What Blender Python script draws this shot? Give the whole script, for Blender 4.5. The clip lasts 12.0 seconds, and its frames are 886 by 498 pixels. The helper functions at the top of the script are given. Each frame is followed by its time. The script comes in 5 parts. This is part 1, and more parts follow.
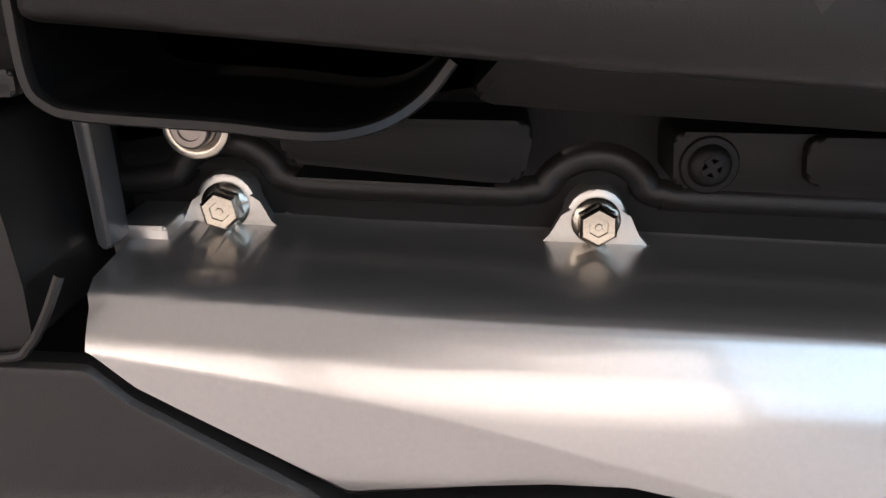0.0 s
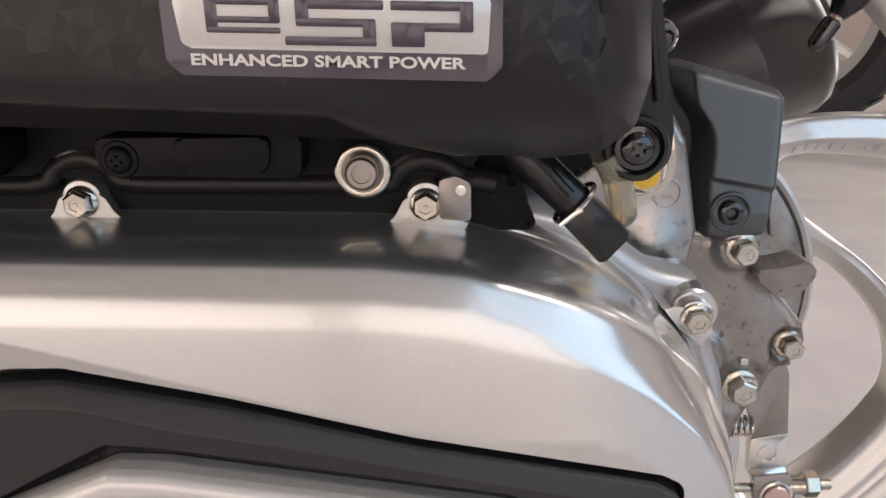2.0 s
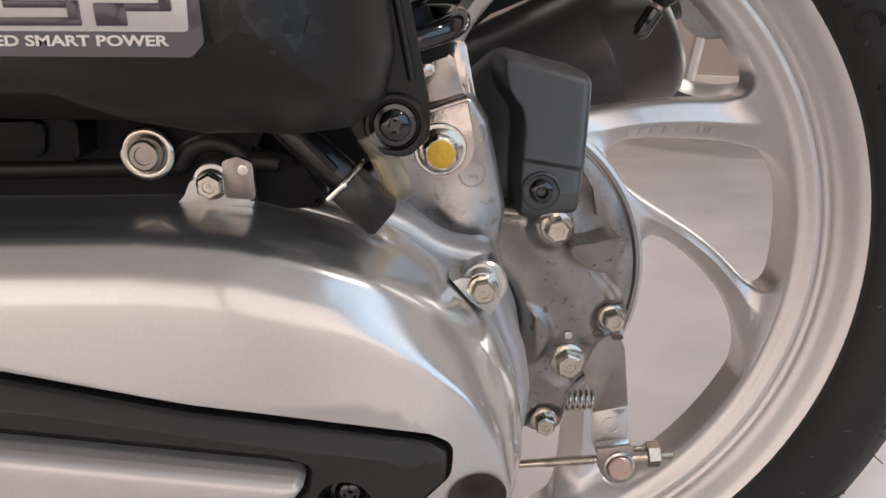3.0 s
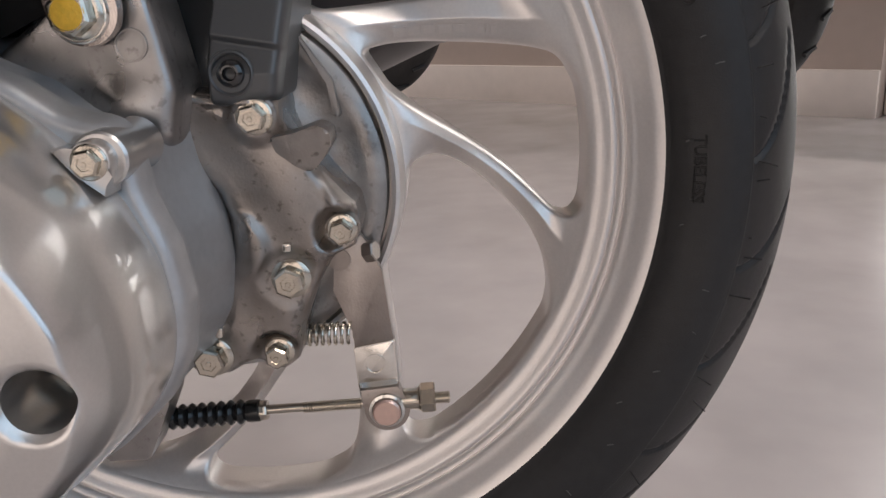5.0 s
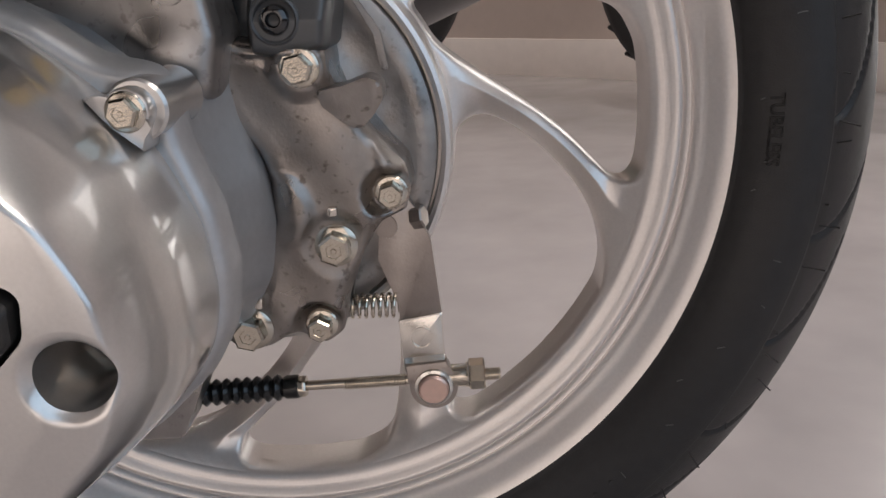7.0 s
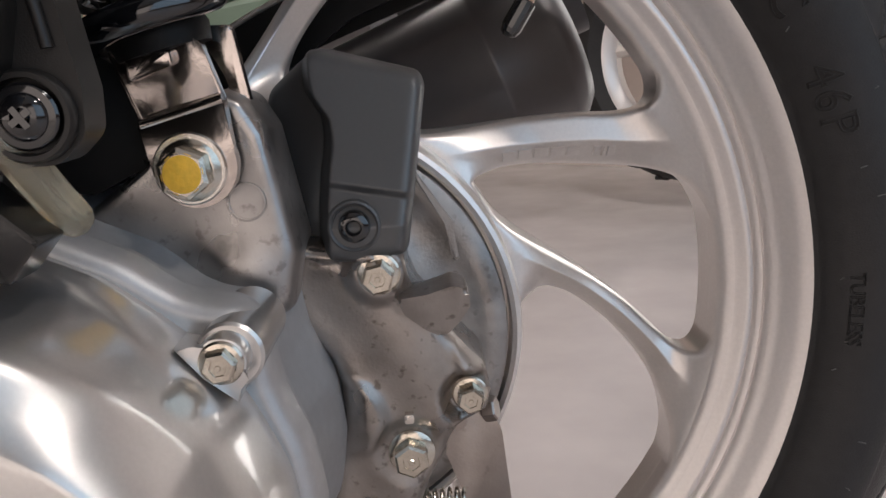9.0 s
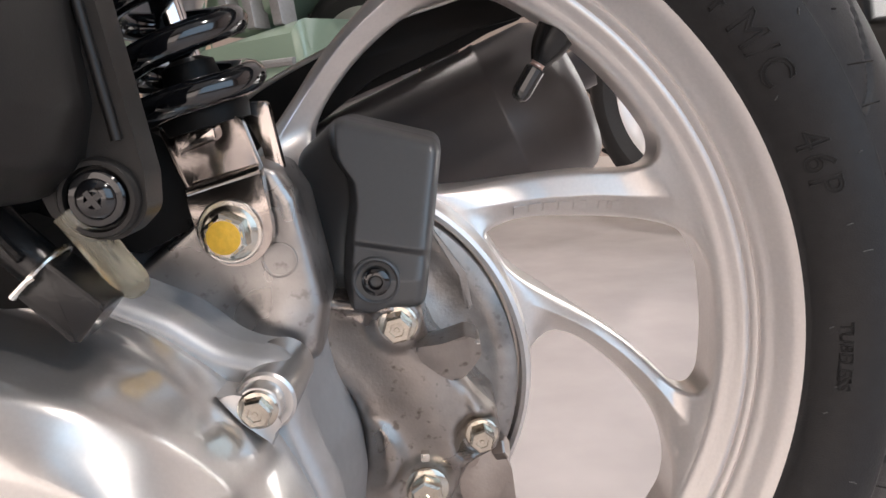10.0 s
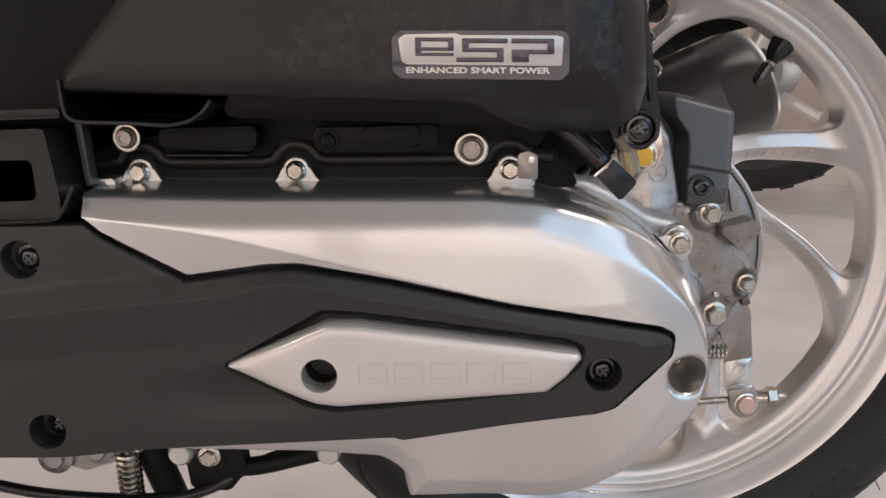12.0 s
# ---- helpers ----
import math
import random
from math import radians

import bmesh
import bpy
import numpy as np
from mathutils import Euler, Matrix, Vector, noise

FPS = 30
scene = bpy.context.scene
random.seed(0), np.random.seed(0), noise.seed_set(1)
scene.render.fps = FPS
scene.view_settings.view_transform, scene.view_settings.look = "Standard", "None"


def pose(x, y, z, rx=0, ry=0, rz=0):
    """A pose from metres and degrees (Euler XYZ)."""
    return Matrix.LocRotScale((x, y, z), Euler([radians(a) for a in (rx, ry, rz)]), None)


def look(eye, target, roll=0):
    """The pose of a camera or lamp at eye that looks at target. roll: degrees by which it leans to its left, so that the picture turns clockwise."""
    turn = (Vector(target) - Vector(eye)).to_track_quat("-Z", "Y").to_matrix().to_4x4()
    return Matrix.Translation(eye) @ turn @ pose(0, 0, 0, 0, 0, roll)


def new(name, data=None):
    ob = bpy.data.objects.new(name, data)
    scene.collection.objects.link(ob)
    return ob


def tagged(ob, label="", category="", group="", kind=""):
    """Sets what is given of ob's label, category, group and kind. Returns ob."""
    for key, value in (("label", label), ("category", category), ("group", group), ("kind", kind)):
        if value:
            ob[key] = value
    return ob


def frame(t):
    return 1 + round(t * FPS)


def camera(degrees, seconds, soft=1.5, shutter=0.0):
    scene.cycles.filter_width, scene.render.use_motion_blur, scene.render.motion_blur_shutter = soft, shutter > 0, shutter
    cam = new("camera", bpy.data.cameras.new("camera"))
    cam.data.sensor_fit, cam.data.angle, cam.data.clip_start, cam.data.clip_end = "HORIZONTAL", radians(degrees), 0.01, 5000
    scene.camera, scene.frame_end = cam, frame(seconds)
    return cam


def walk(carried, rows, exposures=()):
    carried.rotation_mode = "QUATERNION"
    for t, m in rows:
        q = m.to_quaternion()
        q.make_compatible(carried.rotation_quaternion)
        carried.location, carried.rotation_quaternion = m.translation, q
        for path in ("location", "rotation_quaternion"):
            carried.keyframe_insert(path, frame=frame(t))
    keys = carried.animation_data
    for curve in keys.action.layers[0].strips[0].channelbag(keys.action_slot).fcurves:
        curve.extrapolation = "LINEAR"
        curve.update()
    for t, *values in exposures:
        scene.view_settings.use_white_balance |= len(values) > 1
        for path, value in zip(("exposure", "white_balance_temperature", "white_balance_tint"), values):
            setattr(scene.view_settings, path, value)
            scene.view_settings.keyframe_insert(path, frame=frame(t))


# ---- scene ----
from mathutils import geometry

cam = camera(57.0, 12.0)
PATH = [
    (0.0, (-0.2153, -0.3086, 0.3844), (-0.2552, 0.6249, 0.0280), 0.55),
    (0.5, (-0.1757, -0.3283, 0.3885), (-0.2266, 0.6144, 0.0586), 0.45),
    (1.0, (-0.1377, -0.3754, 0.3946), (-0.2004, 0.5658, 0.0625), 0.12),
    (1.5, (-0.1102, -0.3819, 0.3937), (-0.1396, 0.5650, 0.0737), -0.19),
    (2.0, (-0.0781, -0.3877, 0.3924), (-0.0944, 0.5619, 0.0793), -1.21),
    (2.5, (-0.0422, -0.3965, 0.3851), (-0.0415, 0.5537, 0.0735), -1.73),
    (3.0, (-0.0196, -0.4031, 0.3853), (-0.0023, 0.5488, 0.0792), -1.95),
    (3.5, (0.0225, -0.4098, 0.3776), (0.0544, 0.5442, 0.0795), -2.20),
    (3.7, (0.0418, -0.4064, 0.3687), (0.0728, 0.5495, 0.0768), -2.59),
    (5.3, (0.1010, -0.3693, 0.3113), (0.0803, 0.5886, 0.0251), -3.14),
    (5.5, (0.0995, -0.3673, 0.2999), (0.0773, 0.5912, 0.0156), -3.39),
    (6.0, (0.0952, -0.3604, 0.2901), (0.0666, 0.5907, -0.0175), -3.27),
    (6.5, (0.0880, -0.3561, 0.2923), (0.0544, 0.5932, -0.0204), -3.30),
    (7.0, (0.0826, -0.3532, 0.3162), (0.0560, 0.5958, 0.0020), -2.98),
    (7.2, (0.0792, -0.3520, 0.3261), (0.0492, 0.5981, 0.0155), -2.94),
    (8.8, (0.0485, -0.3235, 0.3440), (0.0682, 0.6482, 0.1087), -3.30),
    (9.0, (0.0478, -0.3260, 0.3544), (0.0645, 0.6469, 0.1235), -3.36),
    (9.5, (0.0495, -0.3306, 0.3812), (0.0556, 0.6479, 0.1751), -3.53),
    (10.0, (0.0489, -0.3466, 0.3685), (0.0466, 0.6332, 0.1688), -3.29),
    (10.5, (0.0458, -0.3929, 0.3717), (0.0363, 0.5864, 0.1697), -2.94),
    (11.0, (0.0180, -0.4703, 0.3852), (0.0180, 0.5082, 0.1787), -2.59),
    (11.5, (-0.0350, -0.5298, 0.3869), (-0.0249, 0.4467, 0.1714), -1.82),
    (12.0, (-0.1177, -0.5460, 0.3810), (-0.1250, 0.4284, 0.1561), -1.79),
]
walk(cam, [(t, look(eye, target, roll)) for t, eye, target, roll in PATH],
     [(0.0, 0.36), (0.5, 0.44), (1.0, 0.36), (1.5, 0.14), (2.0, 0.02), (2.5, -0.1), (3.5, -0.22), (5.3, -0.5), (7.2, -0.58), (8.8, -0.4), (9.1, -0.3), (9.5, 0.1), (10.0, 0.2), (10.5, 0.02), (11.5, -0.16), (12.0, -0.17)])

# ---- world and lights ----
world = bpy.data.worlds.new("world")
scene.world = world
world.use_nodes = True
wn = world.node_tree
sky = wn.nodes.new("ShaderNodeTexSky")
sky.sky_type, sky.sun_disc, sky.sun_elevation, sky.sun_rotation = "NISHITA", False, radians(40), radians(120)
wn.links.new(sky.outputs[0], wn.nodes["Background"].inputs[0])
wn.nodes["Background"].inputs[1].default_value = 0.1

# the showroom stands turned against the scooter: u along the back wall, v from it towards the shop front
U, V, CORNER = Vector((0.757, -0.653, 0)), Vector((-0.653, -0.757, 0)), Vector((0.5, 2.2, 0))
ROOM = Matrix(((U.x, V.x, 0, CORNER.x), (U.y, V.y, 0, CORNER.y), (0, 0, 1, 0), (0, 0, 0, 1)))
CEILING = 3.0


def area(name, place, target, w, h, watts, colour):
    data = bpy.data.lights.new(name, "AREA")
    data.shape, data.size, data.size_y, data.energy, data.color = "RECTANGLE", w, h, watts, colour
    ob = new(name, data)
    ob.matrix_world = look(place, target)
    return ob


COOL, WARM = (1.0, 0.905, 0.855), (1.0, 0.875, 0.815)
LAMPS = [(-1.6, 1.2), (0.9, 1.6), (-0.6, 3.9), (2.9, 1.7)]
for u, v in LAMPS:
    p = ROOM @ Vector((u, v, CEILING - 0.05))
    area("ceiling_lamp", p, p - Vector((0.0001, 0, 1)), 0.22, 0.22, 30, COOL)
shop = ROOM @ Vector((0.9, 6.35, 0.98))
area("shop_front_daylight", shop, shop + Vector((0.653, 0.757, 0)), 5.4, 1.9, 58, WARM)
# added warm fill before the solid side wall; closes a gap in the reflections
corner = ROOM @ Vector((3.85, 5.05, 0.98))
area("added_corner_fill", corner, corner - U, 2.3, 1.9, 25, WARM)
side = ROOM @ Vector((3.85, 2.3, 1.5))
area("side_daylight", side, side - U, 3.0, 2.3, 38, (0.50, 0.74, 1.0))
glass_door = ROOM @ Vector((1.5, -0.02, 1.05))
area("door_daylight", glass_door, glass_door + V, 0.95, 2.0, 9, (1.0, 0.95, 0.92))


# ---- materials ----
def material(name, base, rough=0.5, metal=0.0, vary=0.12, grain=60.0, bump=0.0, bump_scale=300.0, coat=0.0, spots=0.0, coat_rough=0.05, spec=0.5, large=6.0, coat_ior=1.5):
    """A surface with colour that varies at two scales, roughness that varies with it and a fine relief."""
    m = bpy.data.materials.new(name)
    m.use_nodes = True
    t = m.node_tree
    b = t.nodes["Principled BSDF"]
    co = t.nodes.new("ShaderNodeTexCoord")
    n1, n2 = t.nodes.new("ShaderNodeTexNoise"), t.nodes.new("ShaderNodeTexNoise")
    n1.inputs["Scale"].default_value, n1.inputs["Detail"].default_value = grain, 6
    n2.inputs["Scale"].default_value, n2.inputs["Detail"].default_value = large, 3
    for n in (n1, n2):
        t.links.new(co.outputs["Object"], n.inputs["Vector"])
    add = t.nodes.new("ShaderNodeMath")
    add.operation = "ADD"
    t.links.new(n1.outputs["Fac"], add.inputs[0])
    t.links.new(n2.outputs["Fac"], add.inputs[1])
    ramp = t.nodes.new("ShaderNodeMapRange")
    ramp.inputs["From Min"].default_value, ramp.inputs["From Max"].default_value = 0.6, 1.4
    ramp.inputs["To Min"].default_value, ramp.inputs["To Max"].default_value = 1 - vary, 1 + vary
    t.links.new(add.outputs[0], ramp.inputs["Value"])
    mul = t.nodes.new("ShaderNodeVectorMath")
    mul.operation = "SCALE"
    mul.inputs[0].default_value = base
    t.links.new(ramp.outputs[0], mul.inputs["Scale"])
    colour = mul.outputs[0]
    if spots:
        vo = t.nodes.new("ShaderNodeTexNoise")
        vo.inputs["Scale"].default_value, vo.inputs["Detail"].default_value = 260.0, 8
        t.links.new(co.outputs["Object"], vo.inputs["Vector"])
        cut = t.nodes.new("ShaderNodeMapRange")
        cut.inputs["From Min"].default_value, cut.inputs["From Max"].default_value = 0.60, 0.70
        cut.inputs["To Min"].default_value, cut.inputs["To Max"].default_value = 0.0, spots
        t.links.new(vo.outputs["Fac"], cut.inputs["Value"])
        mix = t.nodes.new("ShaderNodeMixRGB")
        mix.inputs[2].default_value = (base[0] * 0.25, base[1] * 0.22, base[2] * 0.2, 1)
        t.links.new(cut.outputs[0], mix.inputs[0])
        t.links.new(colour, mix.inputs[1])
        colour = mix.outputs[0]
    t.links.new(colour, b.inputs["Base Color"])
    rr = t.nodes.new("ShaderNodeMapRange")
    rr.inputs["From Min"].default_value, rr.inputs["From Max"].default_value = 0.35, 0.65
    rr.inputs["To Min"].default_value, rr.inputs["To Max"].default_value = max(rough * (1 - vary), 0.02), min(rough * (1 + 1.5 * vary), 1)
    t.links.new(n2.outputs["Fac"], rr.inputs["Value"])
    t.links.new(rr.outputs[0], b.inputs["Roughness"])
    b.inputs["Metallic"].default_value = metal
    b.inputs["Specular IOR Level"].default_value = spec
    b.inputs["Coat Weight"].default_value, b.inputs["Coat Roughness"].default_value = coat, coat_rough
    b.inputs["Coat IOR"].default_value = coat_ior
    if bump:
        n3 = t.nodes.new("ShaderNodeTexNoise")
        n3.inputs["Scale"].default_value, n3.inputs["Detail"].default_value = bump_scale, 4
        t.links.new(co.outputs["Object"], n3.inputs["Vector"])
        bp = t.nodes.new("ShaderNodeBump")
        bp.inputs["Strength"].default_value, bp.inputs["Distance"].default_value = bump, 0.001
        t.links.new(n3.outputs["Fac"], bp.inputs["Height"])
        t.links.new(bp.outputs[0], b.inputs["Normal"])
    return m


SILVER = material("silver_paint", (0.65, 0.628, 0.605), 0.30, 0.85, 0.05, 900, 0.015, 2500, coat=1.0, coat_rough=0.055, coat_ior=1.75)
RIM = material("rim_silver_paint", (0.74, 0.70, 0.67), 0.36, 0.75, 0.06, 700, 0.05, 1500, coat=0.35, coat_rough=0.2)
INSERT = material("satin_silver_paint", (0.70, 0.655, 0.62), 0.42, 0.65, 0.05, 900, 0.04, 2200)
CAST = material("cast_aluminium", (0.385, 0.368, 0.356), 0.34, 0.95, 0.3, 70, 0.07, 900, spots=0.4, large=32)
GEARCAST = material("pitted_cast_aluminium", (0.315, 0.287, 0.267), 0.35, 0.95, 0.36, 75, 0.1, 900, spots=0.6, large=36)
CASTDARK = material("stained_cast_aluminium", (0.36, 0.34, 0.325), 0.42, 0.9, 0.34, 80, 0.15, 800, spots=0.35, large=40)
ZINC = material("zinc_plate", (0.74, 0.71, 0.66), 0.17, 1.0, 0.15, 120, 0.05, 700)
ARMZINC = material("dull_zinc_plate", (0.37, 0.328, 0.30), 0.34, 0.95, 0.14, 120, 0.12, 900, spots=0.25)
FORKZINC = material("polished_fork_plate", (0.50, 0.45, 0.42), 0.15, 1.0, 0.2, 120, 0.06, 500)
BOLT = material("bolt_steel", (0.61, 0.56, 0.48), 0.19, 1.0, 0.2, 260, 0.05, 1200)
COPPER = material("pinkish_pin_steel", (0.78, 0.56, 0.48), 0.35, 0.85, 0.1, 300, 0.06, 1200)
CHROME = material("chrome", (0.75, 0.75, 0.76), 0.08, 1.0, 0.04, 100)
YELLOW = material("yellow_paint_mark", (0.85, 0.50, 0.05), 0.45, 0.1, 0.18, 500, 0.2, 800)
SATINBLACK = material("satin_black_plastic", (0.0125, 0.0112, 0.0103), 0.37, 0.0, 0.12, 500, 0.1, 2600, spec=0.38)
PANELBLACK = material("grained_black_plastic", (0.021, 0.0192, 0.018), 0.42, 0.0, 0.1, 600, 0.2, 2600)
# darker, duller copy of the black plastic: recess shade put into the colour
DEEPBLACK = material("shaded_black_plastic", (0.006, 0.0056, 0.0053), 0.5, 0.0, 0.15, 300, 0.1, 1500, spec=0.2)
GLOSSBLACK = material("gloss_black_enamel", (0.006, 0.006, 0.007), 0.1, 0.0, 0.1, 200, coat=0.8)
COVERBLACK = material("black_guard_plastic", (0.05, 0.051, 0.053), 0.4, 0.0, 0.08, 700, 0.04, 2600, spec=0.9)
RUBBER = material("tyre_rubber", (0.019, 0.018, 0.018), 0.55, 0.0, 0.25, 200, 0.2, 1400, spots=0.1, spec=0.42)
RUBBERNIB = material("scuffed_grey_rubber", (0.085, 0.082, 0.08), 0.6, 0.0, 0.3, 400)
HOSE = material("black_hose_rubber", (0.010, 0.0098, 0.0098), 0.22, 0.0, 0.15, 300, 0.1, 900)
MUFFLER = material("matt_black_enamel", (0.07, 0.065, 0.067), 0.34, 0.0, 0.12, 120, 0.08, 1600, spec=0.95)
BADGEDARK = material("badge_violet_print", (0.045, 0.03, 0.045), 0.25, 0.0, 0.06, 400, coat=0.6)
BADGELIGHT = material("badge_silver_print", (0.64, 0.59, 0.55), 0.3, 0.3, 0.04, 900, coat=0.6)
PATCH = material("glossy_camouflage_print", (0.03, 0.0265, 0.0235), 0.42, 0.0, 0.3, 160, spec=0.4)
pt = PATCH.node_tree
pb = pt.nodes["Principled BSDF"]
isl, rnd, tone = pt.nodes.new("ShaderNodeNewGeometry"), pt.nodes.new("ShaderNodeMapRange"), pt.nodes.new("ShaderNodeMixRGB")
rnd.inputs["To Min"].default_value, rnd.inputs["To Max"].default_value = 0.3, 0.5
tone.inputs[1].default_value, tone.inputs[2].default_value = (0.0065, 0.006, 0.0055, 1), (0.031, 0.027, 0.024, 1)
pt.links.new(isl.outputs["Random Per Island"], rnd.inputs["Value"])
pt.links.new(isl.outputs["Random Per Island"], tone.inputs[0])
pt.links.new(rnd.outputs[0], pb.inputs["Roughness"])
pt.links.new(tone.outputs[0], pb.inputs["Base Color"])
AMBER = material("amber_translucent_tube", (0.85, 0.77, 0.58), 0.18, 0.0, 0.1, 200)
AMBER.node_tree.nodes["Principled BSDF"].inputs["Transmission Weight"].default_value = 0.8
CAPCLEAR = material("smoked_valve_cap", (0.02, 0.02, 0.02), 0.08, 0.0, 0.1, 200, coat=0.7)
FLOOR = material("polished_concrete", (0.455, 0.42, 0.415), 0.22, 0.0, 0.16, 9, 0.02, 40, spots=0.0, large=1.3)
# unseen walls get a darker tone, so metals mirror more contrast
FRONTWALL = material("darkened_wall_paint", (0.24, 0.195, 0.17), 0.6, 0.0, 0.06, 30, 0.05, 200, large=1.5)
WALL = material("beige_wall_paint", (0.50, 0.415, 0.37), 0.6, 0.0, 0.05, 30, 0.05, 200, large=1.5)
SKIRT = material("white_skirting_paint", (0.78, 0.70, 0.65), 0.45, 0.0, 0.05, 30)
CEIL = material("ceiling_paint", (0.46, 0.445, 0.43), 0.7, 0.0, 0.03, 10)
GREEN = material("pale_green_paint", (0.23, 0.31, 0.24), 0.3, 0.1, 0.05, 200, coat=0.7)
CREAM = material("cream_plastic", (0.7, 0.54, 0.42), 0.5, 0.0, 0.08, 90)
CASEPAINT = material("crankcase_silver_paint", (0.50, 0.50, 0.505), 0.46, 0.7, 0.08, 300, 0.08, 1500)
LUG = material("matt_silver_lug", (0.60, 0.58, 0.55), 0.30, 0.85, 0.1, 300, 0.1, 1200)
GREYMETAL = material("grey_engine_paint", (0.28, 0.28, 0.28), 0.45, 0.5, 0.15, 120, 0.15, 700)
LAMPGLOW = material("lamp_diffuser", (0.9, 0.88, 0.85), 0.5, 0.0, 0.02, 20)
lg = LAMPGLOW.node_tree.nodes["Principled BSDF"]
lg.inputs["Emission Color"].default_value, lg.inputs["Emission Strength"].default_value = (1, 0.95, 0.9, 1), 8.0


DAY = material("daylight", (0.8, 0.8, 0.8), 0.8)
dy = DAY.node_tree.nodes["Principled BSDF"]
dy.inputs["Emission Color"].default_value, dy.inputs["Emission Strength"].default_value = (1, 0.96, 0.93, 1), 3.0


# ---- builders: millimetres, x to the rear of the scooter, y away from the camera, z up ----
def shell_normals(me):
    """Normals of a domed shell: its own slope on the face, the walls smoothed along their run."""
    lay = me.attributes["slope"].data
    slope_of = [lay[i].vector.copy() for i in range(len(me.vertices))]
    wall = [any(slope_of[i].length < 0.5 for i in p.vertices) for p in me.polygons]
    near = {}
    for p, w in zip(me.polygons, wall):
        if w:
            for i in p.vertices:
                near.setdefault(i, []).append(p.normal.copy())
    out = []
    for p, w in zip(me.polygons, wall):
        for i in p.vertices:
            n = sum((q for q in near[i] if q.dot(p.normal) > 0.55), Vector((0, 0, 0))).normalized() if w else slope_of[i]
            out.append(tuple(n))
    return out


def part(name, bm, mat, parent=None, label="", sharp=38, unit=0.001):
    """Links a bmesh as one mesh object under a thing or a part."""
    if unit != 1:
        bmesh.ops.scale(bm, vec=(unit, unit, unit), verts=bm.verts)
    bmesh.ops.recalc_face_normals(bm, faces=bm.faces)
    me = bpy.data.meshes.new(name)
    shaped = "slope" in bm.verts.layers.float_vector
    bm.to_mesh(me)
    bm.free()
    me.materials.append(mat)
    me.polygons.foreach_set("use_smooth", [True] * len(me.polygons))
    if shaped:
        me.normals_split_custom_set(shell_normals(me))
    else:
        me.set_sharp_from_angle(angle=radians(sharp))
    ob = new(name, me)
    if parent:
        ob.parent = parent
    if label:
        tagged(ob, label)
    return ob


def rounded(pts, r, n=5):
    """A polygon with its corners rounded off; r one radius, or one for each corner."""
    out, m = [], len(pts)
    for i, p in enumerate(pts):
        rad = r[i] if isinstance(r, (list, tuple)) else r
        p, a, b = Vector(p), Vector(pts[i - 1]), Vector(pts[(i + 1) % m])
        da, db = (a - p), (b - p)
        ang = da.angle(db) if da.length and db.length else math.pi
        cut = min(rad / max(math.tan(ang / 2), 1e-3), da.length * 0.45, db.length * 0.45)
        if cut < 0.05 or ang > 3.1:
            out.append(p)
            continue
        s, e = p + da.normalized() * cut, p + db.normalized() * cut
        for k in range(n + 1):
            t = k / n
            out.append(s * (1 - t) ** 2 + p * 2 * t * (1 - t) + e * t * t)
    return out


def resample(pts, step, closed=True):
    out, m = [], len(pts)
    for i in range(m if closed else m - 1):
        a, b = Vector(pts[i]), Vector(pts[(i + 1) % m])
        k = max(1, int(math.ceil((b - a).length / step)))
        out += [a.lerp(b, j / k) for j in range(k)]
    if not closed:
        out.append(Vector(pts[-1]))
    return out


def circle(cx, cz, r, n=24):
    return [Vector((cx + r * math.cos(2 * math.pi * k / n), cz + r * math.sin(2 * math.pi * k / n))) for k in range(n)]


def add_prism(bm, pts, y0, y1, bevel=0.0, segs=2):
    """A plate with that outline in x, z, its front at y0 and its back at y1; the front edge is rounded."""
    f = [bm.verts.new((p[0], y0, p[1])) for p in pts]
    b = [bm.verts.new((p[0], y1, p[1])) for p in pts]
    n = len(pts)
    front = bm.faces.new(f)
    bm.faces.new(b[::-1])
    for i in range(n):
        bm.faces.new((f[i], b[i], b[(i + 1) % n], f[(i + 1) % n]))
    if bevel:
        bmesh.ops.bevel(bm, geom=list(front.edges), offset=bevel, segments=segs, affect="EDGES", profile=0.5)
    return bm


def prism(pts, y0, y1, bevel=0.0, segs=2):
    return add_prism(bmesh.new(), pts, y0, y1, bevel, segs)


def loft(rows):
    """A closed body through outlines in x, z with equal counts, each at its own y."""
    bm = bmesh.new()
    rings = [[bm.verts.new((p[0], y, p[1])) for p in loop] for loop, y in rows]
    n = len(rings[0])
    for a, b in zip(rings, rings[1:]):
        for i in range(n):
            bm.faces.new((a[i], b[i], b[(i + 1) % n], a[(i + 1) % n]))
    bm.faces.new(rings[0])
    bm.faces.new(rings[-1][::-1])
    return bm


def add_lathe(bm, profile, origin, axis=(0, 1, 0), n=32, turn=0.0):
    """Turns rows of (radius, distance along the axis) about an axis through origin."""
    o, w = Vector(origin), Vector(axis).normalized()
    u = w.orthogonal().normalized() if abs(w.y) < 0.999 else Vector((1, 0, 0))
    v = w.cross(u)
    rings = []
    for r, s in profile:
        if r < 1e-4:
            rings.append([bm.verts.new(o + w * s)])
        else:
            rings.append([bm.verts.new(o + w * s + (u * math.cos(a) + v * math.sin(a)) * r) for a in (2 * math.pi * k / n + turn for k in range(n))])
    for a, b in zip(rings, rings[1:]):
        if len(a) == 1 and len(b) == 1:
            continue
        for k in range(n):
            q = (k + 1) % n
            if len(a) == 1:
                bm.faces.new((a[0], b[k], b[q]))
            elif len(b) == 1:
                bm.faces.new((a[k], a[q], b[0]))
            else:
                bm.faces.new((a[k], a[q], b[q], b[k]))
    return bm


